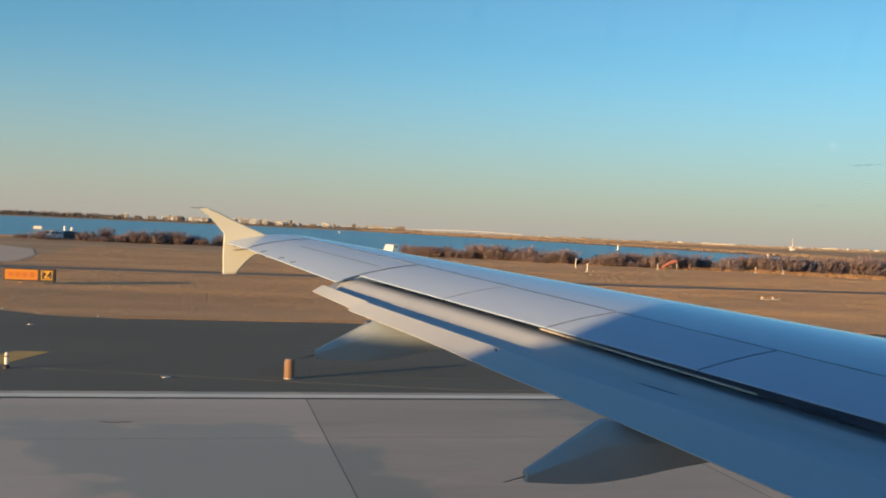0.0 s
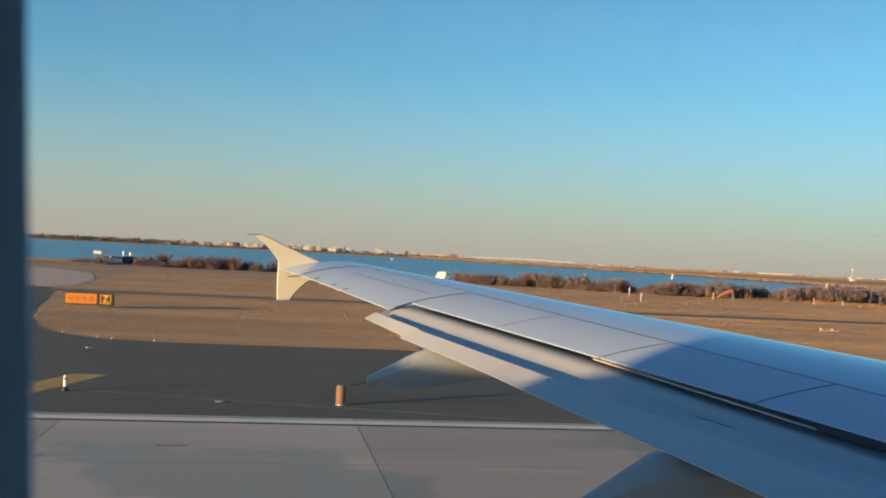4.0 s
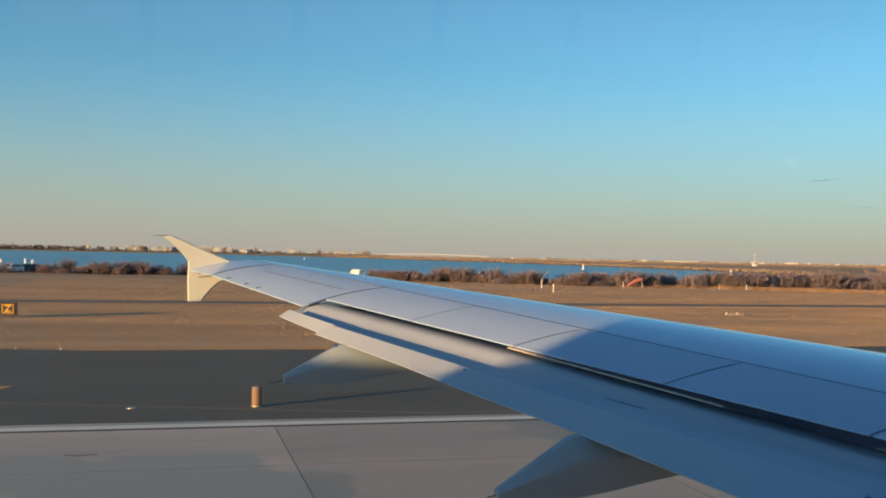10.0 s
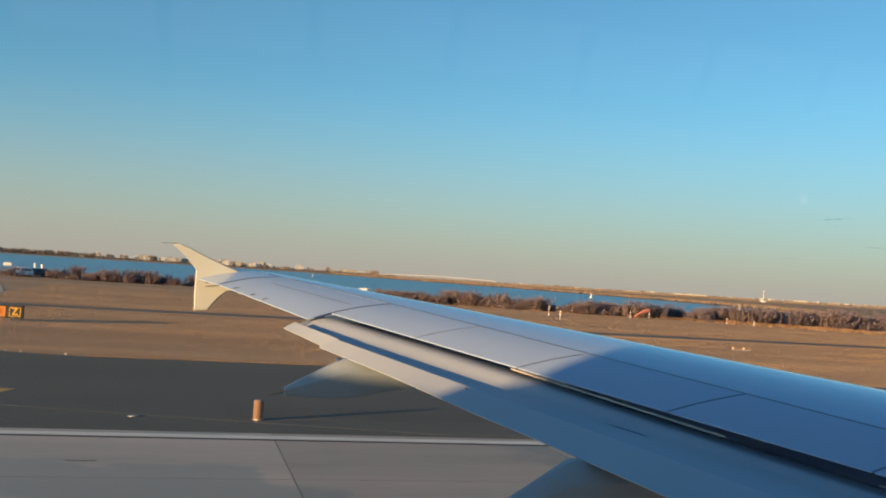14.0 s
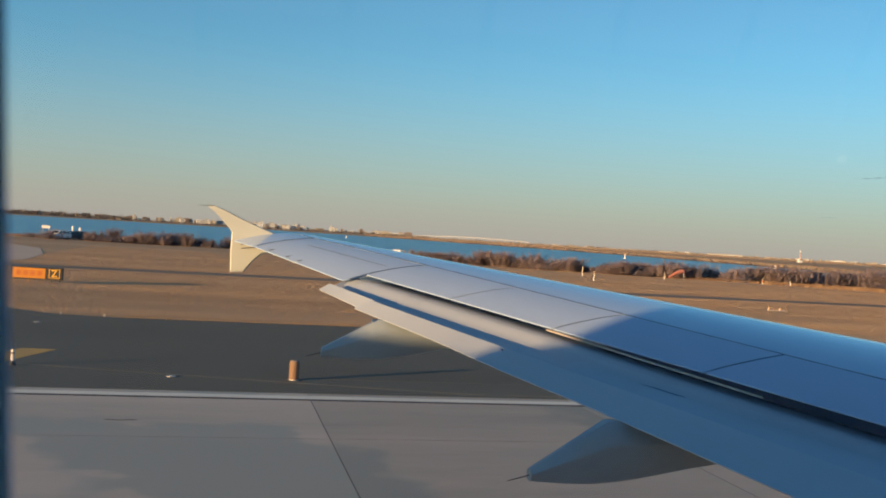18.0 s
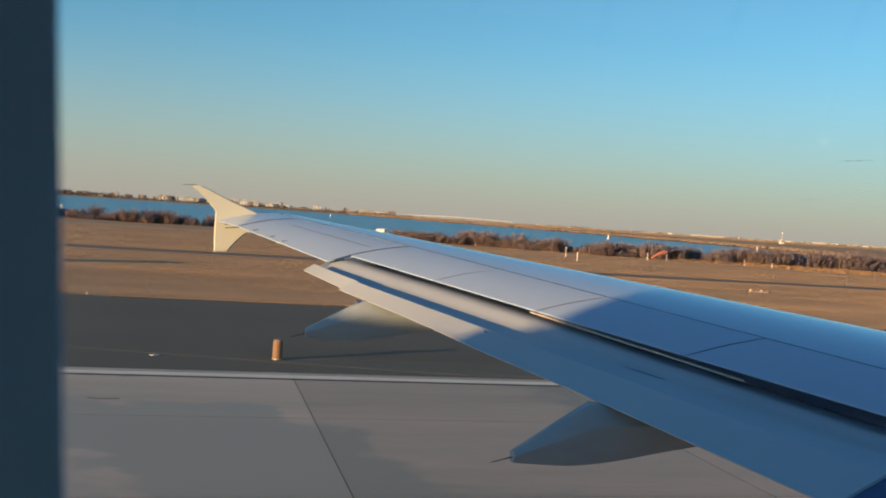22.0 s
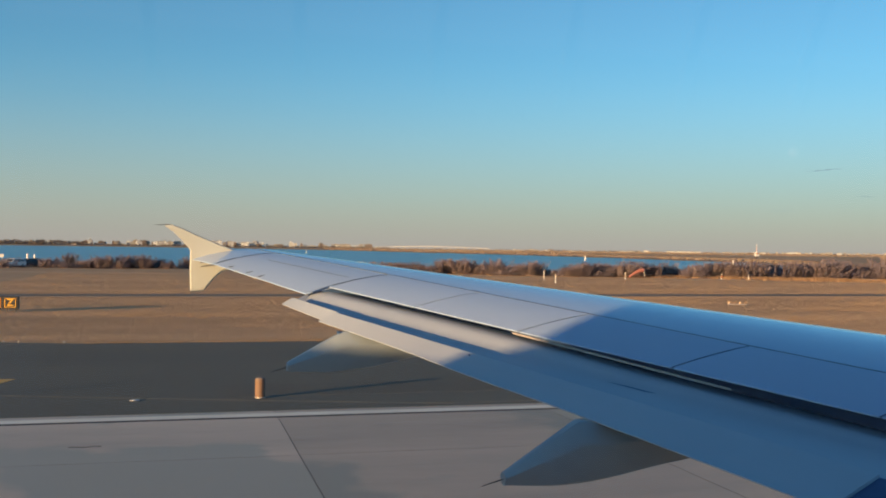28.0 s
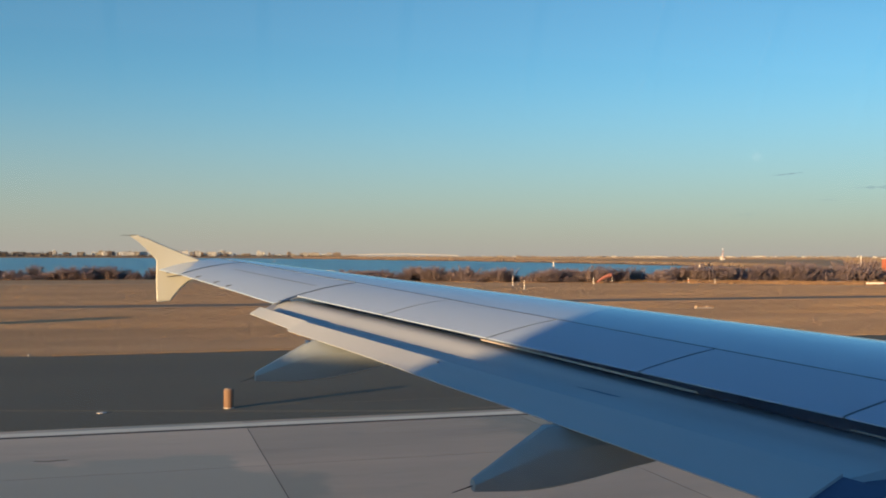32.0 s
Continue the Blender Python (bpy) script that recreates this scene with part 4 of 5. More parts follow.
def car(at, paint, label, van=False):
    s = thing("parked_car", label, "car", at)
    L, Wd = 4.7, 1.85
    if van:
        side = [(-2.35, 0.35), (2.25, 0.35), (2.38, 0.62), (2.32, 0.98), (1.75, 1.08), (1.20, 1.72), (0.9, 1.86), (-2.1, 1.88), (-2.30, 1.70), (-2.38, 0.7)]
        glass = [(1.62, 1.10), (1.16, 1.66), (0.55, 1.70), (0.55, 1.12)]
        glass2 = [(0.45, 1.12), (0.45, 1.70), (-0.75, 1.72), (-0.75, 1.12)]
        glass3 = [(-0.85, 1.12), (-0.85, 1.72), (-2.0, 1.72), (-2.12, 1.15)]
    else:
        side = [(-2.32, 0.38), (2.22, 0.38), (2.36, 0.60), (2.28, 0.92), (1.15, 1.08), (0.55, 1.62), (0.3, 1.72), (-1.7, 1.72), (-2.2, 1.20), (-2.36, 0.95)]
        glass = [(0.98, 1.10), (0.50, 1.58), (-0.05, 1.62), (-0.05, 1.10)]
        glass2 = [(-0.13, 1.10), (-0.13, 1.62), (-1.05, 1.62), (-1.05, 1.10)]
        glass3 = [(-1.13, 1.12), (-1.13, 1.62), (-1.65, 1.60), (-2.02, 1.16)]
    def narrow(z):
        return Wd / 2 * (1.0 if z < 1.05 else 1.0 - 0.16 * (z - 1.05) / 0.7)
    body = part("body", loft([[(x, -narrow(z) + 0.05, z * 0.99 + 0.005) for x, z in side], [(x, -narrow(z), z) for x, z in side],
                              [(x, narrow(z), z) for x, z in side], [(x, narrow(z) - 0.05, z * 0.99 + 0.005) for x, z in side]][1:3]), paint, s)
    for g in (glass, glass2, glass3):
        for sgn in (-1, 1):
            pts = [(x, sgn * (narrow(z) + 0.004), z) for x, z in g]
            part("side_window", (pts, [(0, 1, 2, 3)]), M["car_glass"], body)
    wx = (1.16, 1.64) if van else (0.56, 1.12)
    part("windscreen", ([(wx[1], -0.78, 1.13), (wx[1], 0.78, 1.13), (wx[0] + 0.04, 0.70, 1.66 if not van else 1.72), (wx[0] + 0.04, -0.70, 1.66 if not van else 1.72)], [(0, 1, 2, 3)]), M["car_glass"], body)
    for sgn in (-1, 1):
        part("headlight", block(2.24, 2.37, sgn * 0.70 - 0.15, sgn * 0.70 + 0.15, 0.68, 0.84), M["lens"], s)
        part("tail_light", block(-2.40, -2.30, sgn * 0.75 - 0.1, sgn * 0.75 + 0.1, 0.80, 1.08), M["lamp_red"], s)
        for x in (-1.45, 1.45):
            tyre = part("wheel", moved(turned([(0.20, -0.11), (0.30, -0.11), (0.345, -0.06), (0.345, 0.06), (0.30, 0.11), (0.20, 0.11)], 18), pose(x, sgn * (Wd / 2 - 0.10), 0.345, 90, 0, 0)), M["tyre"], s)
            part("rim", moved(turned([(0.05, -0.118), (0.20, -0.112), (0.20, 0.112), (0.05, 0.118)], 14), pose(x, sgn * (Wd / 2 - 0.10), 0.345, 90, 0, 0)), M["steel"], tyre)
    part("bumper", block(2.30, 2.42, -0.85, 0.85, 0.40, 0.60, 0.04), M["black_paint"], s)
    return s


car(pose(-30.6, 206, -0.017, 0, 0, 232), M["car_paint"], "white estate car parked on the shore road")
car(pose(-28.2, 209.0, -0.017, 0, 0, 205), M["car_dark"], "dark car parked behind a white one on the shore road")
car(pose(33.5, 191, -0.02, 0, 0, 245), M["car_paint"], "white van parked near the water's edge", van=True)


def windsock(at):
    s = thing("windsock", "drooping orange-red windsock on a low mast", "windsock", at)
    part("mast", tube((0, 0, 0), (0, 0, 1.9), 0.05, 0.04), M["white_paint"], s)
    part("hoop", tube((0, 0, 1.75), (-0.25, 0, 1.75), 0.03), M["steel"], s)
    rings = []
    for k in range(12):
        t = k / 11
        c = Vector((-0.25 - 3.2 * t, 0, 1.62 - 1.35 * t ** 1.7))
        r = 0.42 - 0.20 * t
        tilt = 0.15 + 0.6 * t
        rings.append([(c.x + r * math.sin(tilt) * math.cos(a) * -1, r * math.sin(a), c.z + r * math.cos(tilt) * math.cos(a)) for a in [math.tau * j / 14 for j in range(14)]])
    part("sock", loft(rings, caps=False), M["windsock"], s, "faded orange-red fabric sock", smooth=True)
    return s


windsock(pose(75.3, 154, -0.02, 0, 0, 8) @ Matrix.Diagonal((0.85, 0.7, 0.85, 1)))


def short_post(at, h, label, band):
    s = thing("marker_post", label, "marker post", at, "field posts")
    part("post", turned([(0.05, 0), (0.05, h - 0.08), (0.03, h)], 10), M["white_paint"], s)
    if band:
        part("band", turned([(0.07, h * 0.35), (0.07, h * 0.6)], 10), M["orange_paint"], s)
    part("foot", block(-0.12, 0.12, -0.12, 0.12, 0, 0.05), M["far_white"], s)
    return s


for x, y, h, band in ((50.2, 129.9, 1.25, False), (54.5, 146, 1.5, False), (88, 151, 1.0, True), (92.5, 150, 0.8, False), (70, 150, 1.2, False), (104, 118, 0.6, False)):
    short_post(pose(x, y, -0.02), h, "short white field marker post" + (" with an orange band" if band else ""), band)


def fence_post(at):
    s = thing("fence_post", "thin pale timber fence post before the shrubs", "fence post", at, "fence posts before the shrubs")
    part("post", tube((0, 0, 0), (0, 0, 1.9), 0.045, 0.04), M["branch"], s)
    part("cap", turned([(0.05, 1.9), (0.05, 1.94), (0.02, 1.96)], 8), M["reed"], s)
    return s


for k in range(16):
    fence_post(pose(62 + 7.6 * k + (0.9 if k % 3 else -0.6), 153.5 - 0.06 * k * k * 0.5, -0.02, 0, (1.5 if k % 2 else -2.0)))


def light_cluster(at):
    s = thing("ground_light_cluster", "low row of red and white ground lights on a rail", "airfield light", at)
    part("rail", block(-0.9, 0.9, -0.04, 0.04, 0.0, 0.10, 0.02), M["steel"], s)
    for k in range(4):
        lamp = part("lamp_body", turned([(0.08, 0.0), (0.08, 0.14), (0.05, 0.18)], 10), M["rust"] if k % 2 else M["old_concrete"], s)
        lamp.matrix_basis = pose(-0.75 + 0.5 * k, 0, 0.09)
    return s


light_cluster(pose(47.0, 78.0, -0.02, 0, 0, -5))


def approach_bar(at):
    s = thing("approach_light_bar", "long low white and red approach light bar with a box", "airfield light", at)
    for k in range(10):
        part("section", block(-7 + 1.4 * k + 0.02, -5.6 + 1.4 * k - 0.02, -0.1, 0.1, 0.35, 0.6, 0.02), M["checker_red"] if k % 3 == 2 else M["white_paint"], s)
        part("leg", tube((-6.3 + 1.4 * k, 0, 0), (-6.3 + 1.4 * k, 0, 0.36), 0.04), M["steel"], s)
    part("control_box", block(-0.5, 0.5, -0.3, 0.3, 0.0, 1.0, 0.04), M["white_paint"], s, "white control box")
    return s


approach_bar(pose(113, 128, -0.02, 0, 0, -12))


def buoy(at, label):
    s = thing("buoy", label, "buoy", at, "buoys in the bay")
    part("float", turned([(0.2, -0.3), (0.75, -0.1), (0.8, 0.25), (0.5, 0.4)], 14), M["white_paint"], s)
    part("topmark", turned([(0.28, 0.38), (0.22, 1.5), (0.34, 1.55), (0.28, 2.2), (0.05, 2.35)], 10), M["white_paint"], s)
    return s


for x, y in ((-45, 330), (-39, 300), (210, 500), (110, 900), (206, 345)):
    buoy(pose(x, y, -0.72), "white pillar buoy floating in the bay")


def far_mast(at, h):
    s = thing("radar_mast", "slim red and white mast on a white equipment hut", "mast", at)
    part("hut", block(-1.9, 1.9, -1.6, 1.6, 0, 4.2, 0.3), M["far_white"], s)
    for k in range(6):
        part("section", tube((0, 0, 4.2 + (h - 4.2) * k / 6), (0, 0, 4.2 + (h - 4.2) * (k + 1) / 6), 0.32 - 0.03 * k, 0.29 - 0.03 * k), M["white_paint"] if k % 2 else M["orange_paint"], s)
    part("antenna", turned([(0.2, h), (0.5, h + 0.4), (0.5, h + 0.7), (0.15, h + 1.2)], 10), M["white_paint"], s)
    return s


far_mast(pose(520, 830, -0.9), 12)


def checker_shed(at):
    s = thing("equipment_shed", "small airfield equipment shed chequered in white and faded red", "shed", at)
    body = part("body", block(-2.6, 2.6, -1.5, 1.5, 0, 4.1, 0.05), M["checker_red"], s)
    for i in range(5):
        for j in range(4):
            if (i + j) % 2 == 0:
                part("panel", block(-2.58 + 1.03 * i, -1.56 + 1.03 * i, -1.53, -1.495, 0.05 + 1.0 * j, 1.03 + 1.0 * j), M["white_paint"], body)
    part("roof", block(-2.75, 2.75, -1.65, 1.65, 4.1, 4.25), M["far_white"], s)
    return s


checker_shed(pose(137, 158, -0.02, 0, 0, -12))


def field_hut(at):
    s = thing("field_hut", "low dark weathered hut with an open-sided lean-to", "hut", at)
    part("body", block(0, 4.6, -1.8, 1.8, 0, 2.1, 0.05), M["hut"], s)
    part("roof", outline([(-0.2, -2.0), (4.9, -2.0), (4.9, 2.0), (-0.2, 2.0)], 2.1, 2.28), M["black_paint"], s)
    part("annexe", block(4.65, 9.0, -1.4, 1.4, 0, 1.5, 0.04), M["hut"], s)
    for x in (9.6, 11.6):
        part("post", tube((x, -1.2, 0), (x, -1.2, 1.5), 0.07), M["far_white"], s)
    part("beam", block(9.4, 11.8, -1.3, -1.1, 1.42, 1.56), M["far_white"], s)
    return s


field_hut(pose(108.0, 172, -0.02, 0, 0, 24))
pole = thing("lamp_pole", "tall slim white pole on a pale foot", "pole", pose(152, 187, -0.02))
part("shaft", tube((0, 0, 0.3), (0, 0, 4.8), 0.13, 0.09), M["white_paint"], pole)
part("foot", block(-0.5, 0.5, -0.5, 0.5, 0, 0.35, 0.04), M["far_white"], pole)

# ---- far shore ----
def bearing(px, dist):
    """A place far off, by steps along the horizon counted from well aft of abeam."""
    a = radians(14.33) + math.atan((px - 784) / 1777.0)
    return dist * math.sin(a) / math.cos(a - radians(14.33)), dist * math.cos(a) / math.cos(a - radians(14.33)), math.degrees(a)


def building(x, y, turn, w, h, mat, label, floors=4, depth=14, roof_box=True):
    s = thing("apartment_building", label, "building", pose(x, y, -1.1, 0, 0, turn), "buildings on the far shore")
    body = part("wall", block(-w / 2, w / 2, -depth / 2, depth / 2, 0, h), mat, s)
    part("roof", block(-w / 2 - 0.3, w / 2 + 0.3, -depth / 2 - 0.3, depth / 2 + 0.3, h, h + 0.7), M["far_roof"], s)
    for k in range(floors):
        z = h * (k + 0.35) / floors
        part("window_band", block(-w / 2 + 1.5, w / 2 - 1.5, -depth / 2 - 0.12, -depth / 2 + 0.05, z, z + h / floors * 0.38), M["far_window"], body)
    if roof_box:
        part("plant_room", block(-w * 0.12, w * 0.12, -depth * 0.25, depth * 0.25, h + 0.7, h + 3.5), mat, s)
    return s


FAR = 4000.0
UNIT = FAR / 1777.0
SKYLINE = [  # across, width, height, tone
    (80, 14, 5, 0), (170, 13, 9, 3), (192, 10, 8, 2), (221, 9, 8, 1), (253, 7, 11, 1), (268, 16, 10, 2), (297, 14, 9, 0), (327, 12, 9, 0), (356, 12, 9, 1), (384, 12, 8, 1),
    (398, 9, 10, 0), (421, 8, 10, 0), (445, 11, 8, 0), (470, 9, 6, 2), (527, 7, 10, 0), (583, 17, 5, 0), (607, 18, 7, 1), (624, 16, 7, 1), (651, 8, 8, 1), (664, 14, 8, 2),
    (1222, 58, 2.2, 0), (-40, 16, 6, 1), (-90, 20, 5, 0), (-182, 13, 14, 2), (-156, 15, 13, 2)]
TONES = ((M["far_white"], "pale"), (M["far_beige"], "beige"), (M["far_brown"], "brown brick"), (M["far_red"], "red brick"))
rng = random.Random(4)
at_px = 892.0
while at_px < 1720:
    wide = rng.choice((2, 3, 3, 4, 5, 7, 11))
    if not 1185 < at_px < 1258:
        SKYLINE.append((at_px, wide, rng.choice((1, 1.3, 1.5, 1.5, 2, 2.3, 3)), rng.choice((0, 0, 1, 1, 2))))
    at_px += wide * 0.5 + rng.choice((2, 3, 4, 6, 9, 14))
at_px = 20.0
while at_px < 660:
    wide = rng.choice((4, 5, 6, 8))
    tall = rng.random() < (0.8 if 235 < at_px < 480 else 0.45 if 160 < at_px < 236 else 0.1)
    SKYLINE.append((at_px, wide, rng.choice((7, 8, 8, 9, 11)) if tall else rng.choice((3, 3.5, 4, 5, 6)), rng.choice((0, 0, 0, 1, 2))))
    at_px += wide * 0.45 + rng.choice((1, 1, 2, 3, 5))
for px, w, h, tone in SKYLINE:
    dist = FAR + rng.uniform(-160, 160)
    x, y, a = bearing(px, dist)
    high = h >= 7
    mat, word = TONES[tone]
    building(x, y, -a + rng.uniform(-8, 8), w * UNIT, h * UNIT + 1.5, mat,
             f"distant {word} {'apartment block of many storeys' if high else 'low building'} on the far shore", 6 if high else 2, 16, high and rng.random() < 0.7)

# long pale viaduct
bridge = thing("bridge", "long low pale road viaduct arching over the far shore", "bridge")
deck, prev = [], None
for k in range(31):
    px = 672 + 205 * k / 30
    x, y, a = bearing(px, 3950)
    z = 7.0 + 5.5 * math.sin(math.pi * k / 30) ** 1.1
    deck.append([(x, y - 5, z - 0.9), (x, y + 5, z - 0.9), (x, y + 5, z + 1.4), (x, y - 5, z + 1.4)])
    if k % 2 == 0:
        part("pier", block(x - 1.0, x + 1.0, y - 3, y + 3, -1.5, z - 0.8), M["far_beige"], bridge)
part("deck", loft(deck), M["bridge"], bridge)


def wood(name, px0, px1, dist, count, h, seed, label):
    """A far strip of trees: many small clumps of leaf-like facets on short stems."""
    r = np.random.RandomState(seed)
    v, f = [], []
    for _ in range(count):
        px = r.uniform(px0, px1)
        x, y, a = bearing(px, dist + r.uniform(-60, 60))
        hh = h * r.uniform(0.5, 1.15)
        w = hh * r.uniform(0.5, 0.9)
        for _ in range(14):
            c = np.array([x + r.normal(0, w * 0.5), y + r.normal(0, w * 0.5), -1.0 + hh * (0.25 + 0.7 * r.rand())])
            t = r.normal(0, 1, (3, 3)) * w * 0.22
            n = len(v)
            v += [tuple(c + t[0]), tuple(c + t[1]), tuple(c + t[2])]
            f.append((n, n + 1, n + 2))
        n = len(v)
        v += [(x - 0.3, y, -1.4), (x + 0.3, y, -1.4), (x, y, hh * 0.5)]
        f.append((n, n + 1, n + 2))
    return tagged(part(name, (v, f), M["far_tree"]), label, "trees", kind="stuff")


wood("far_wood", -300, 170, 3900, 640, 19, 1, "dark bare winter trees along the far shore")
wood("far_wood", 170, 700, 3800, 1100, 8.5, 2, "low dark trees among the houses on the far shore")
wood("far_wood", 700, 1750, 4200, 620, 7, 3, "thin line of dark trees on the far shore")

# ---- shrubs, reeds, grass ----
def shrub_mesh(seed, h, spread):
    r = np.random.RandomState(seed)
    sv, sf, tv, tf = [], [], [], []
    for _ in range(46):
        base = np.array([r.normal(0, spread * 0.45), r.normal(0, spread * 0.35), 0.0])
        lean = np.array([r.normal(0, 0.35), r.normal(0, 0.35), 1.0])
        top = base + lean * h * r.uniform(0.55, 1.0) * (1 - 0.35 * min(1, abs(base[0]) / spread))
        w = 0.035
        n = len(sv)
        sv += [tuple(base + (w, 0, 0)), tuple(base + (-w * 0.5, w, 0)), tuple(base + (-w * 0.5, -w, 0)), tuple(top)]
        sf += [(n, n + 1, n + 3), (n + 1, n + 2, n + 3), (n + 2, n, n + 3)]
        for _ in range(64):
            t = r.uniform(0.1, 1.0)
            p = base + (top - base) * t
            d = np.array([r.normal(0, 0.6), r.normal(0, 0.6), r.uniform(0.2, 1.0)])
            q = p + d * h * 0.20 * r.uniform(0.5, 1.2)
            s = np.array([d[1], -d[0], 0.0]) / (abs(d[0]) + abs(d[1]) + 0.01) * 0.034
            n = len(tv)
            tv += [tuple(p + s), tuple(p - s), tuple(q - s * 0.25), tuple(q + s * 0.25)]
            tf.append((n, n + 1, n + 2, n + 3))
    return (sv, sf), (tv, tf)


kinds = []
for seed, h, spread in ((11, 2.6, 2.2), (12, 3.3, 2.0), (13, 2.0, 2.6), (14, 3.9, 1.8)):
    stems, twigs = shrub_mesh(seed, h, spread)
    s = thing("shrub", "leafless brown shrub of thin upright twigs", "shrub", pose(0, 0, 0), "shrubs along the shore")
    part("stems", stems, M["branch"], s)
    part("twigs", twigs, M["twig"], s)
    kinds.append(s)
places = []
r = random.Random(7)
for lo, hi, n, y0, y1 in ((37, 56, 34, 176, 186), (54, 74, 30, 162, 174), (72, 100, 32, 158, 166), (100, 150, 62, 150, 164), (150, 240, 26, 146, 160)):
    for _ in range(n):
        x = r.uniform(lo, hi)
        t = (x - lo) / (hi - lo)
        y = y1 + (y0 - y1) * t + r.uniform(-5, 5)
        places.append((x, y, r.uniform(0.6, 1.0) * (1.1 if x > 98 else 0.98 if x > 72 else 0.8)))
for _ in range(36):                                      # low growth filling the gaps
    x = r.uniform(36, 100)
    places.append((x, 187 - 0.42 * (x - 36) + r.uniform(-4, 4), r.uniform(0.4, 0.62)))
for _ in range(26):
    places.append((r.uniform(102, 190), 168 + r.uniform(-4, 4), r.uniform(0.9, 1.25)))
for _ in range(22):
    places.append((r.uniform(-38, 6), 214 + r.uniform(-4, 4), r.uniform(0.3, 0.6)))
for _ in range(30):                                      # a denser thicket on the near side
    x = r.gauss(-14, 9)
    places.append((x, 206 + r.uniform(-5, 5), r.uniform(0.5, 0.95)))
for i, (x, y, k) in enumerate(places):
    at = pose(x, y, -0.04, 0, 0, r.uniform(0, 360)) @ Matrix.Diagonal((1.4 * k, 1.3 * k, k, 1))
    src = kinds[r.choice((0, 1, 2, 0, 1, 2, 3))]
    if i < 4:
        kinds[i].matrix_basis = at
    else:
        c = copy_thing(src, at)
        c.matrix_basis = at


def blades(name, mat, spots, lean, width, label, category, mid=1.0):
    """Upright blades, one triangle each, from rows of x, y, height."""
    n = len(spots)
    rs = np.random.RandomState(n)
    a = rs.uniform(0, math.tau, n)
    base = np.stack([spots[:, 0], spots[:, 1], np.full(n, -0.03)], 1)
    side = np.stack([np.cos(a), np.sin(a), np.zeros(n)], 1) * (width * rs.uniform(0.6, 1.4, n))[:, None]
    tip = base + np.stack([rs.normal(0, lean, n) * spots[:, 2], rs.normal(0, lean, n) * spots[:, 2], spots[:, 2] * rs.uniform(0.5, 1.0, n)], 1)
    v = np.stack([base + side, base - side, tip], 1).reshape(-1, 3).astype(np.float32)
    me = bpy.data.meshes.new(name)
    me.vertices.add(3 * n)
    me.loops.add(3 * n)
    me.polygons.add(n)
    me.vertices.foreach_set("co", v.ravel())
    me.loops.foreach_set("vertex_index", np.arange(3 * n, dtype=np.int32))
    me.polygons.foreach_set("loop_start", np.arange(0, 3 * n, 3, dtype=np.int32))
    me.polygons.foreach_set("loop_total", np.full(n, 3, dtype=np.int32))
    me.materials.append(mat)
    me.update(calc_edges=True)
    return tagged(new(name, me), label, category, kind="stuff")


rs = np.random.RandomState(3)


def inside(x, y):
    """True off the paved taxiway: right of the island's edge and beyond the shoulder."""
    edge = np.interp(y, [p[1] for p in ISLAND], [p[0] for p in ISLAND])
    return (x > edge + 0.15) & (y > 48.9) & (np.abs(y - ROAD_Y - 0.007 * np.clip(x - 40, 0, 400)) > ROAD_W / 2)


n = 700000
y = 49 / (1 - rs.rand(n) * (1 - 49 / 172.0))
x = -0.24 * y + y * 1.39 * rs.rand(n)
keep = inside(x, y)
x, y = x[keep], y[keep]
wave = 0.5 + 0.25 * np.sin(x * 0.22 + 2.0 * np.sin(y * 0.20)) + 0.25 * np.sin(y * 0.55 + 1.7 * np.sin(x * 0.09 + y * 0.11))
h = (0.026 + 0.020 * rs.rand(len(x)) + 0.050 * wave ** 2 * rs.rand(len(x))) * (0.15 + np.minimum(y, 95) / 120)
blades("grass", M["grass"], np.stack([x, y, h], 1), 0.9, 0.042 * (y / 75), "dry tan winter grass in uneven tufts", "grass")
n = 26000                                                # ragged fringe where the grass creeps over the asphalt
x = rs.uniform(-4, 60, n)
creep = np.array([noise.noise(Vector((px * 0.35, 7.7, 0))) + 0.6 * noise.noise(Vector((px * 1.9, 2.1, 0))) for px in x])
y = 48.72 + np.abs(rs.normal(0, 0.25, n)) - 0.30 * np.clip(creep + 0.1, 0, 1) * rs.rand(n)
blades("grass_fringe", M["grass"], np.stack([x, y, 0.03 + 0.05 * rs.rand(n)], 1), 0.9, 0.028, "ragged fringe of dry grass along the asphalt", "grass")
n = 30000
a = rs.uniform(-14, 40, n)
rr = np.interp(a, [p[0] for p in NEAR_SHORE], [p[1] for p in NEAR_SHORE]) - 8 + rs.normal(0, 4, n)
x, y = rr * np.sin(np.radians(a)), rr * np.cos(np.radians(a))
gap = np.array([noise.noise(Vector((px * 0.08, 3.3, 0))) for px in x])
h = np.where(a > 11, 0.6, 0.35) * (0.6 + 0.7 * rs.rand(n)) * np.clip(0.7 + gap, 0.3, 1.3)
blades("reeds", M["reed"], np.stack([x, y, h], 1), 0.15, 0.06, "tan dry reeds along the shore", "reeds")

n = 90000
a = rs.uniform(8, 44, n)
rr = np.interp(a, [p[0] for p in FAR_SHORE], [p[1] for p in FAR_SHORE]) + 6 + 2100 * rs.rand(n) ** 1.3
x, y = rr * np.sin(np.radians(a)), rr * np.cos(np.radians(a))
blades("marsh_grass", M["marsh"], np.stack([x, y, 0.5 + rr * 0.0009 + 0.3 * rs.rand(n)], 1), 0.5, 0.35 + rr * 0.0006, "tan marsh grass on the low land across the bay", "grass")

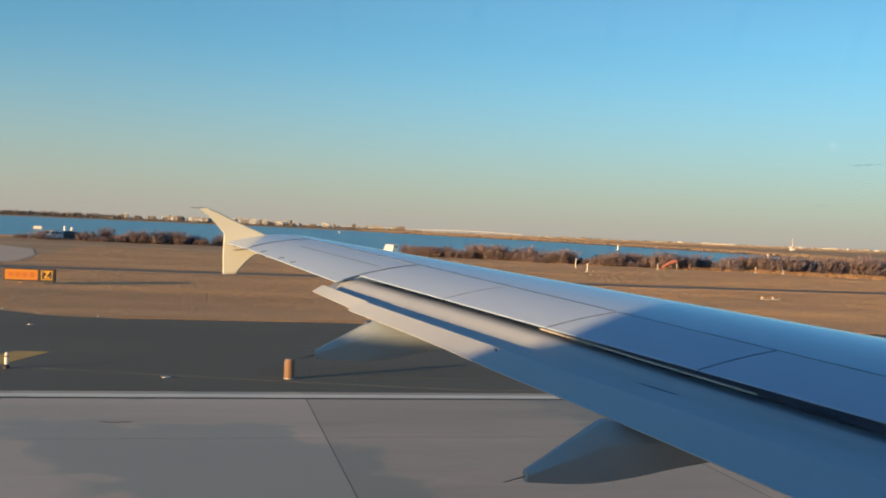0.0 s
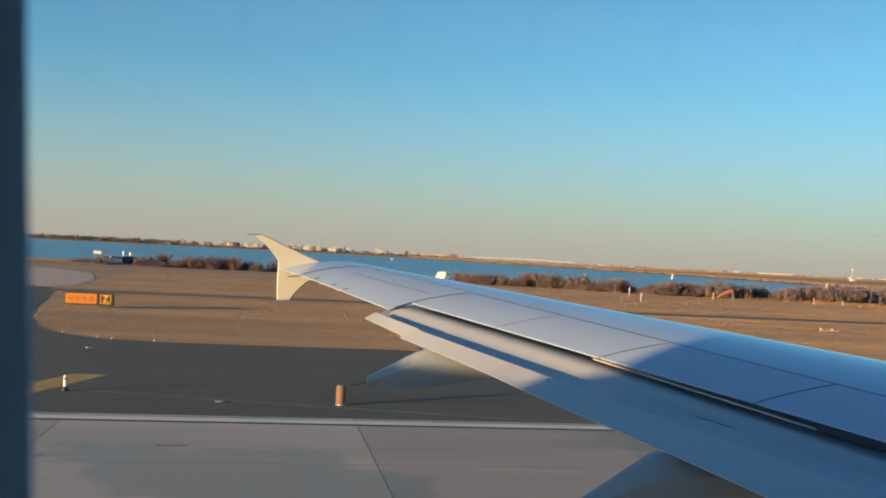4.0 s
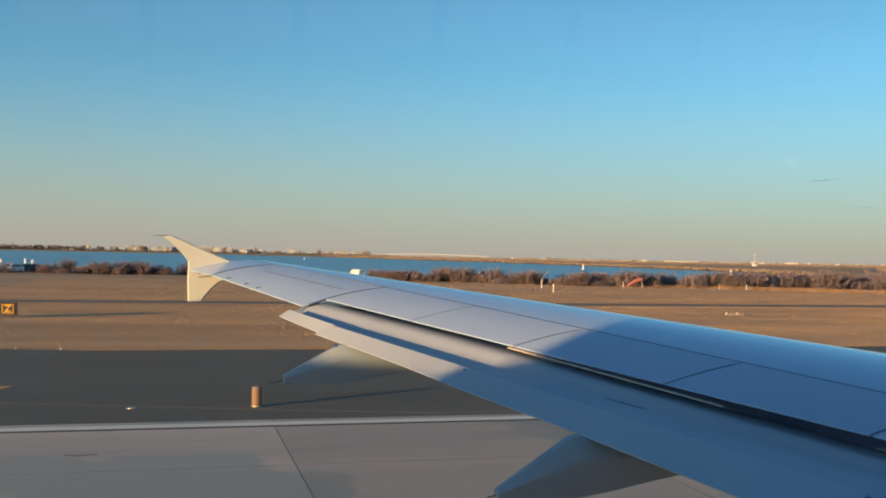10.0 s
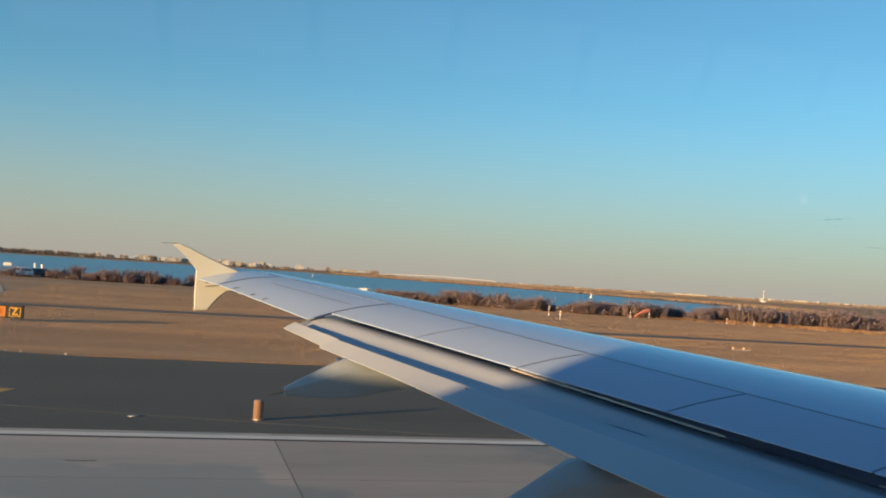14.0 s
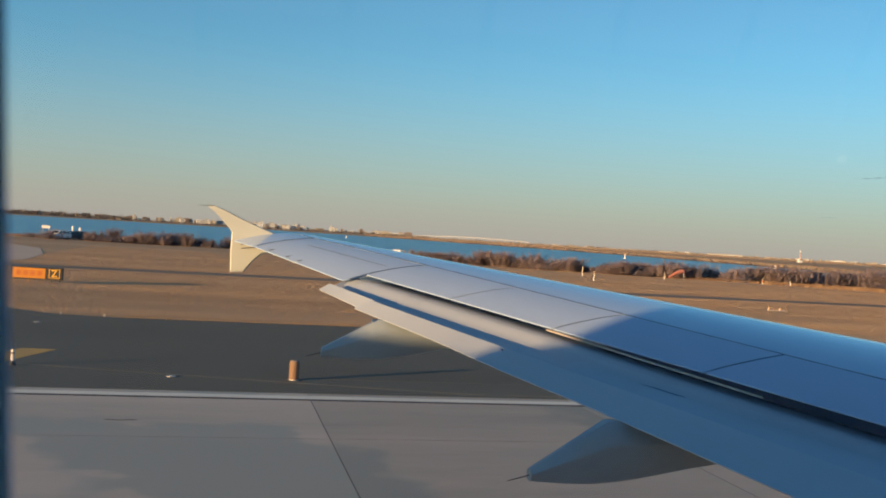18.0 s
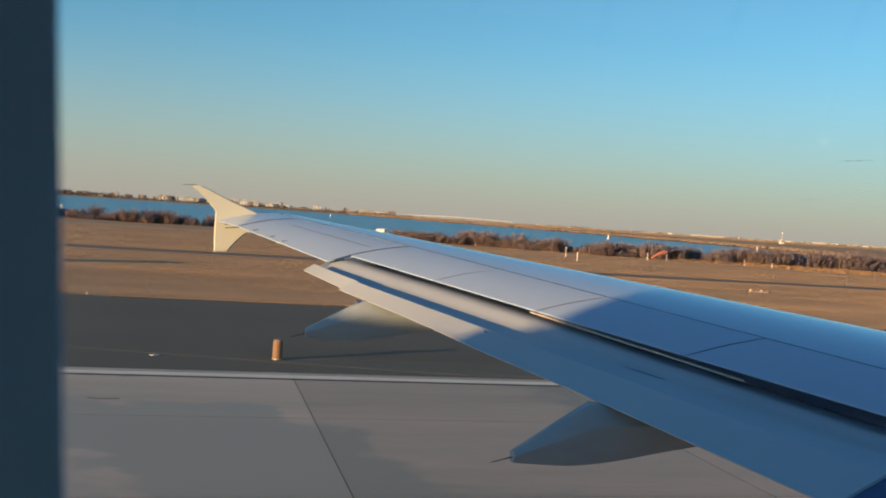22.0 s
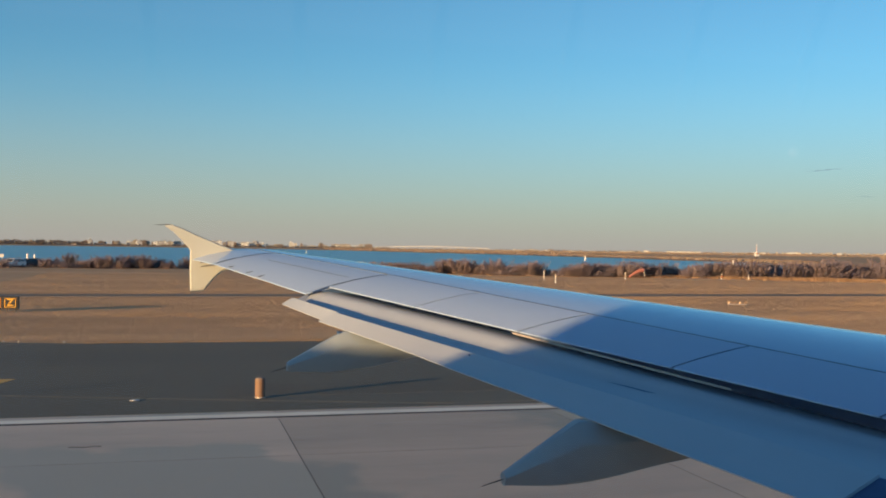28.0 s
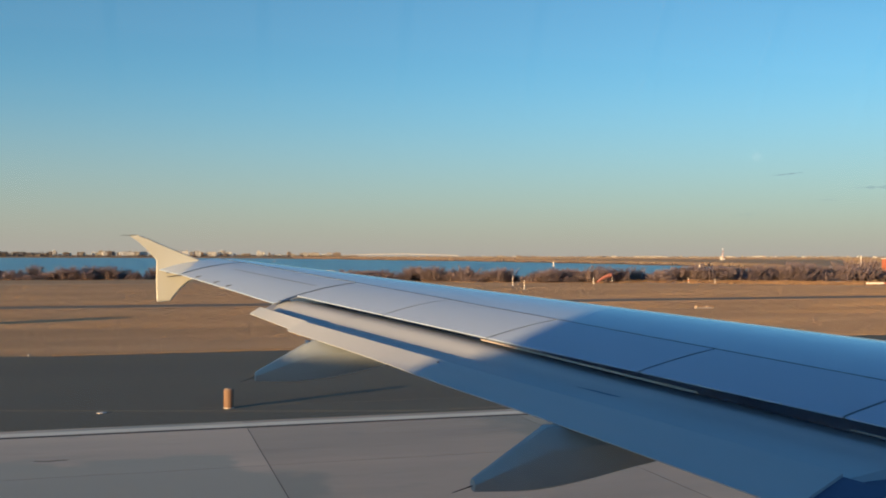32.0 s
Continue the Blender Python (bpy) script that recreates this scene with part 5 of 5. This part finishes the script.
# small pale stones at the island's rim
rim = []
for i in range(12):
    t = rs.rand()
    k = int(rs.rand() * 5)
    px = ISLAND[k][0] + (ISLAND[k + 1][0] - ISLAND[k][0]) * t + rs.normal(0.35, 0.25)
    py = ISLAND[k][1] + (ISLAND[k + 1][1] - ISLAND[k][1]) * t + rs.normal(0.35, 0.25)
    s = 0.03 + 0.05 * rs.rand()
    pts = [(px + s * math.cos(j * 1.05), py + s * math.sin(j * 1.05)) for j in range(6)]
    rim.append(loft([[(u, w, -0.03) for u, w in pts], [(px + (u - px) * 0.6, py + (w - py) * 0.6, s * 0.8) for u, w in pts]]))
tagged(part("pebbles", joined(*rim), M["far_beige"]), "pale stones scattered along the grass edge", "stones", kind="stuff")

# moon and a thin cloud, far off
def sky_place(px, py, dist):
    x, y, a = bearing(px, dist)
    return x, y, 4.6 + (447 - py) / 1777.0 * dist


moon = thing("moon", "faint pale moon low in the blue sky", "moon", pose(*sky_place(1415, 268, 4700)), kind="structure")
part("disc", turned([(0.5, -22), (9, -20), (16, -15), (21, -7), (22, 0), (21, 7), (16, 15), (9, 20), (0.5, 22)], 24), veil_material("moon_glow", (0.78, 0.86, 0.92), 0.75, 0.026), moon, smooth=True)
# wisps give off a set grey-blue glow instead of catching the sun
veil = veil_material("cloud_veil", (0.22, 0.34, 0.43), 0.60, 0.20, 0.006)
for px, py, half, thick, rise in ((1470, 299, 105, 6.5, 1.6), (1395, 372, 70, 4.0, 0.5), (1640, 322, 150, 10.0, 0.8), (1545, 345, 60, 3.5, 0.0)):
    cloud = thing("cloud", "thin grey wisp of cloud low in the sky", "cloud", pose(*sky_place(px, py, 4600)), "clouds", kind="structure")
    cloud_rings = [[(-half + 2 * half * k / 14, 4 * math.cos(b), thick * (0.55 + 0.45 * math.sin(k * 1.7 + px)) * math.sin(math.pi * (k + 0.15) / 14.3) * math.sin(b) + (k - 7) * rise)
                    for b in [math.tau * j / 10 for j in range(10)]] for k in range(15)]
    part("wisp", loft(cloud_rings), veil, cloud, smooth=True)

# ---- runway slabs ----
slab_mesh = mesh_of("slab", *block(0.012, SLAB_X - 0.012, 0.012, SLAB_Y - 0.012, -0.2, 0.0), M["concrete"])
for i in range(-9, 13):
    for j in range(10):
        ob = new("slab", slab_mesh)
        ob.matrix_basis = pose(2.6 + SLAB_X * i, EDGE - SLAB_Y * (j + 1), 0)
        ob.parent = runway
for x0, x1 in ((-400, 2.6 - 9 * SLAB_X), (2.6 + 13 * SLAB_X, 900)):
    part("far_slabs", block(x0, x1, EDGE - 61, EDGE, -0.2, 0.0), M["concrete"], runway)
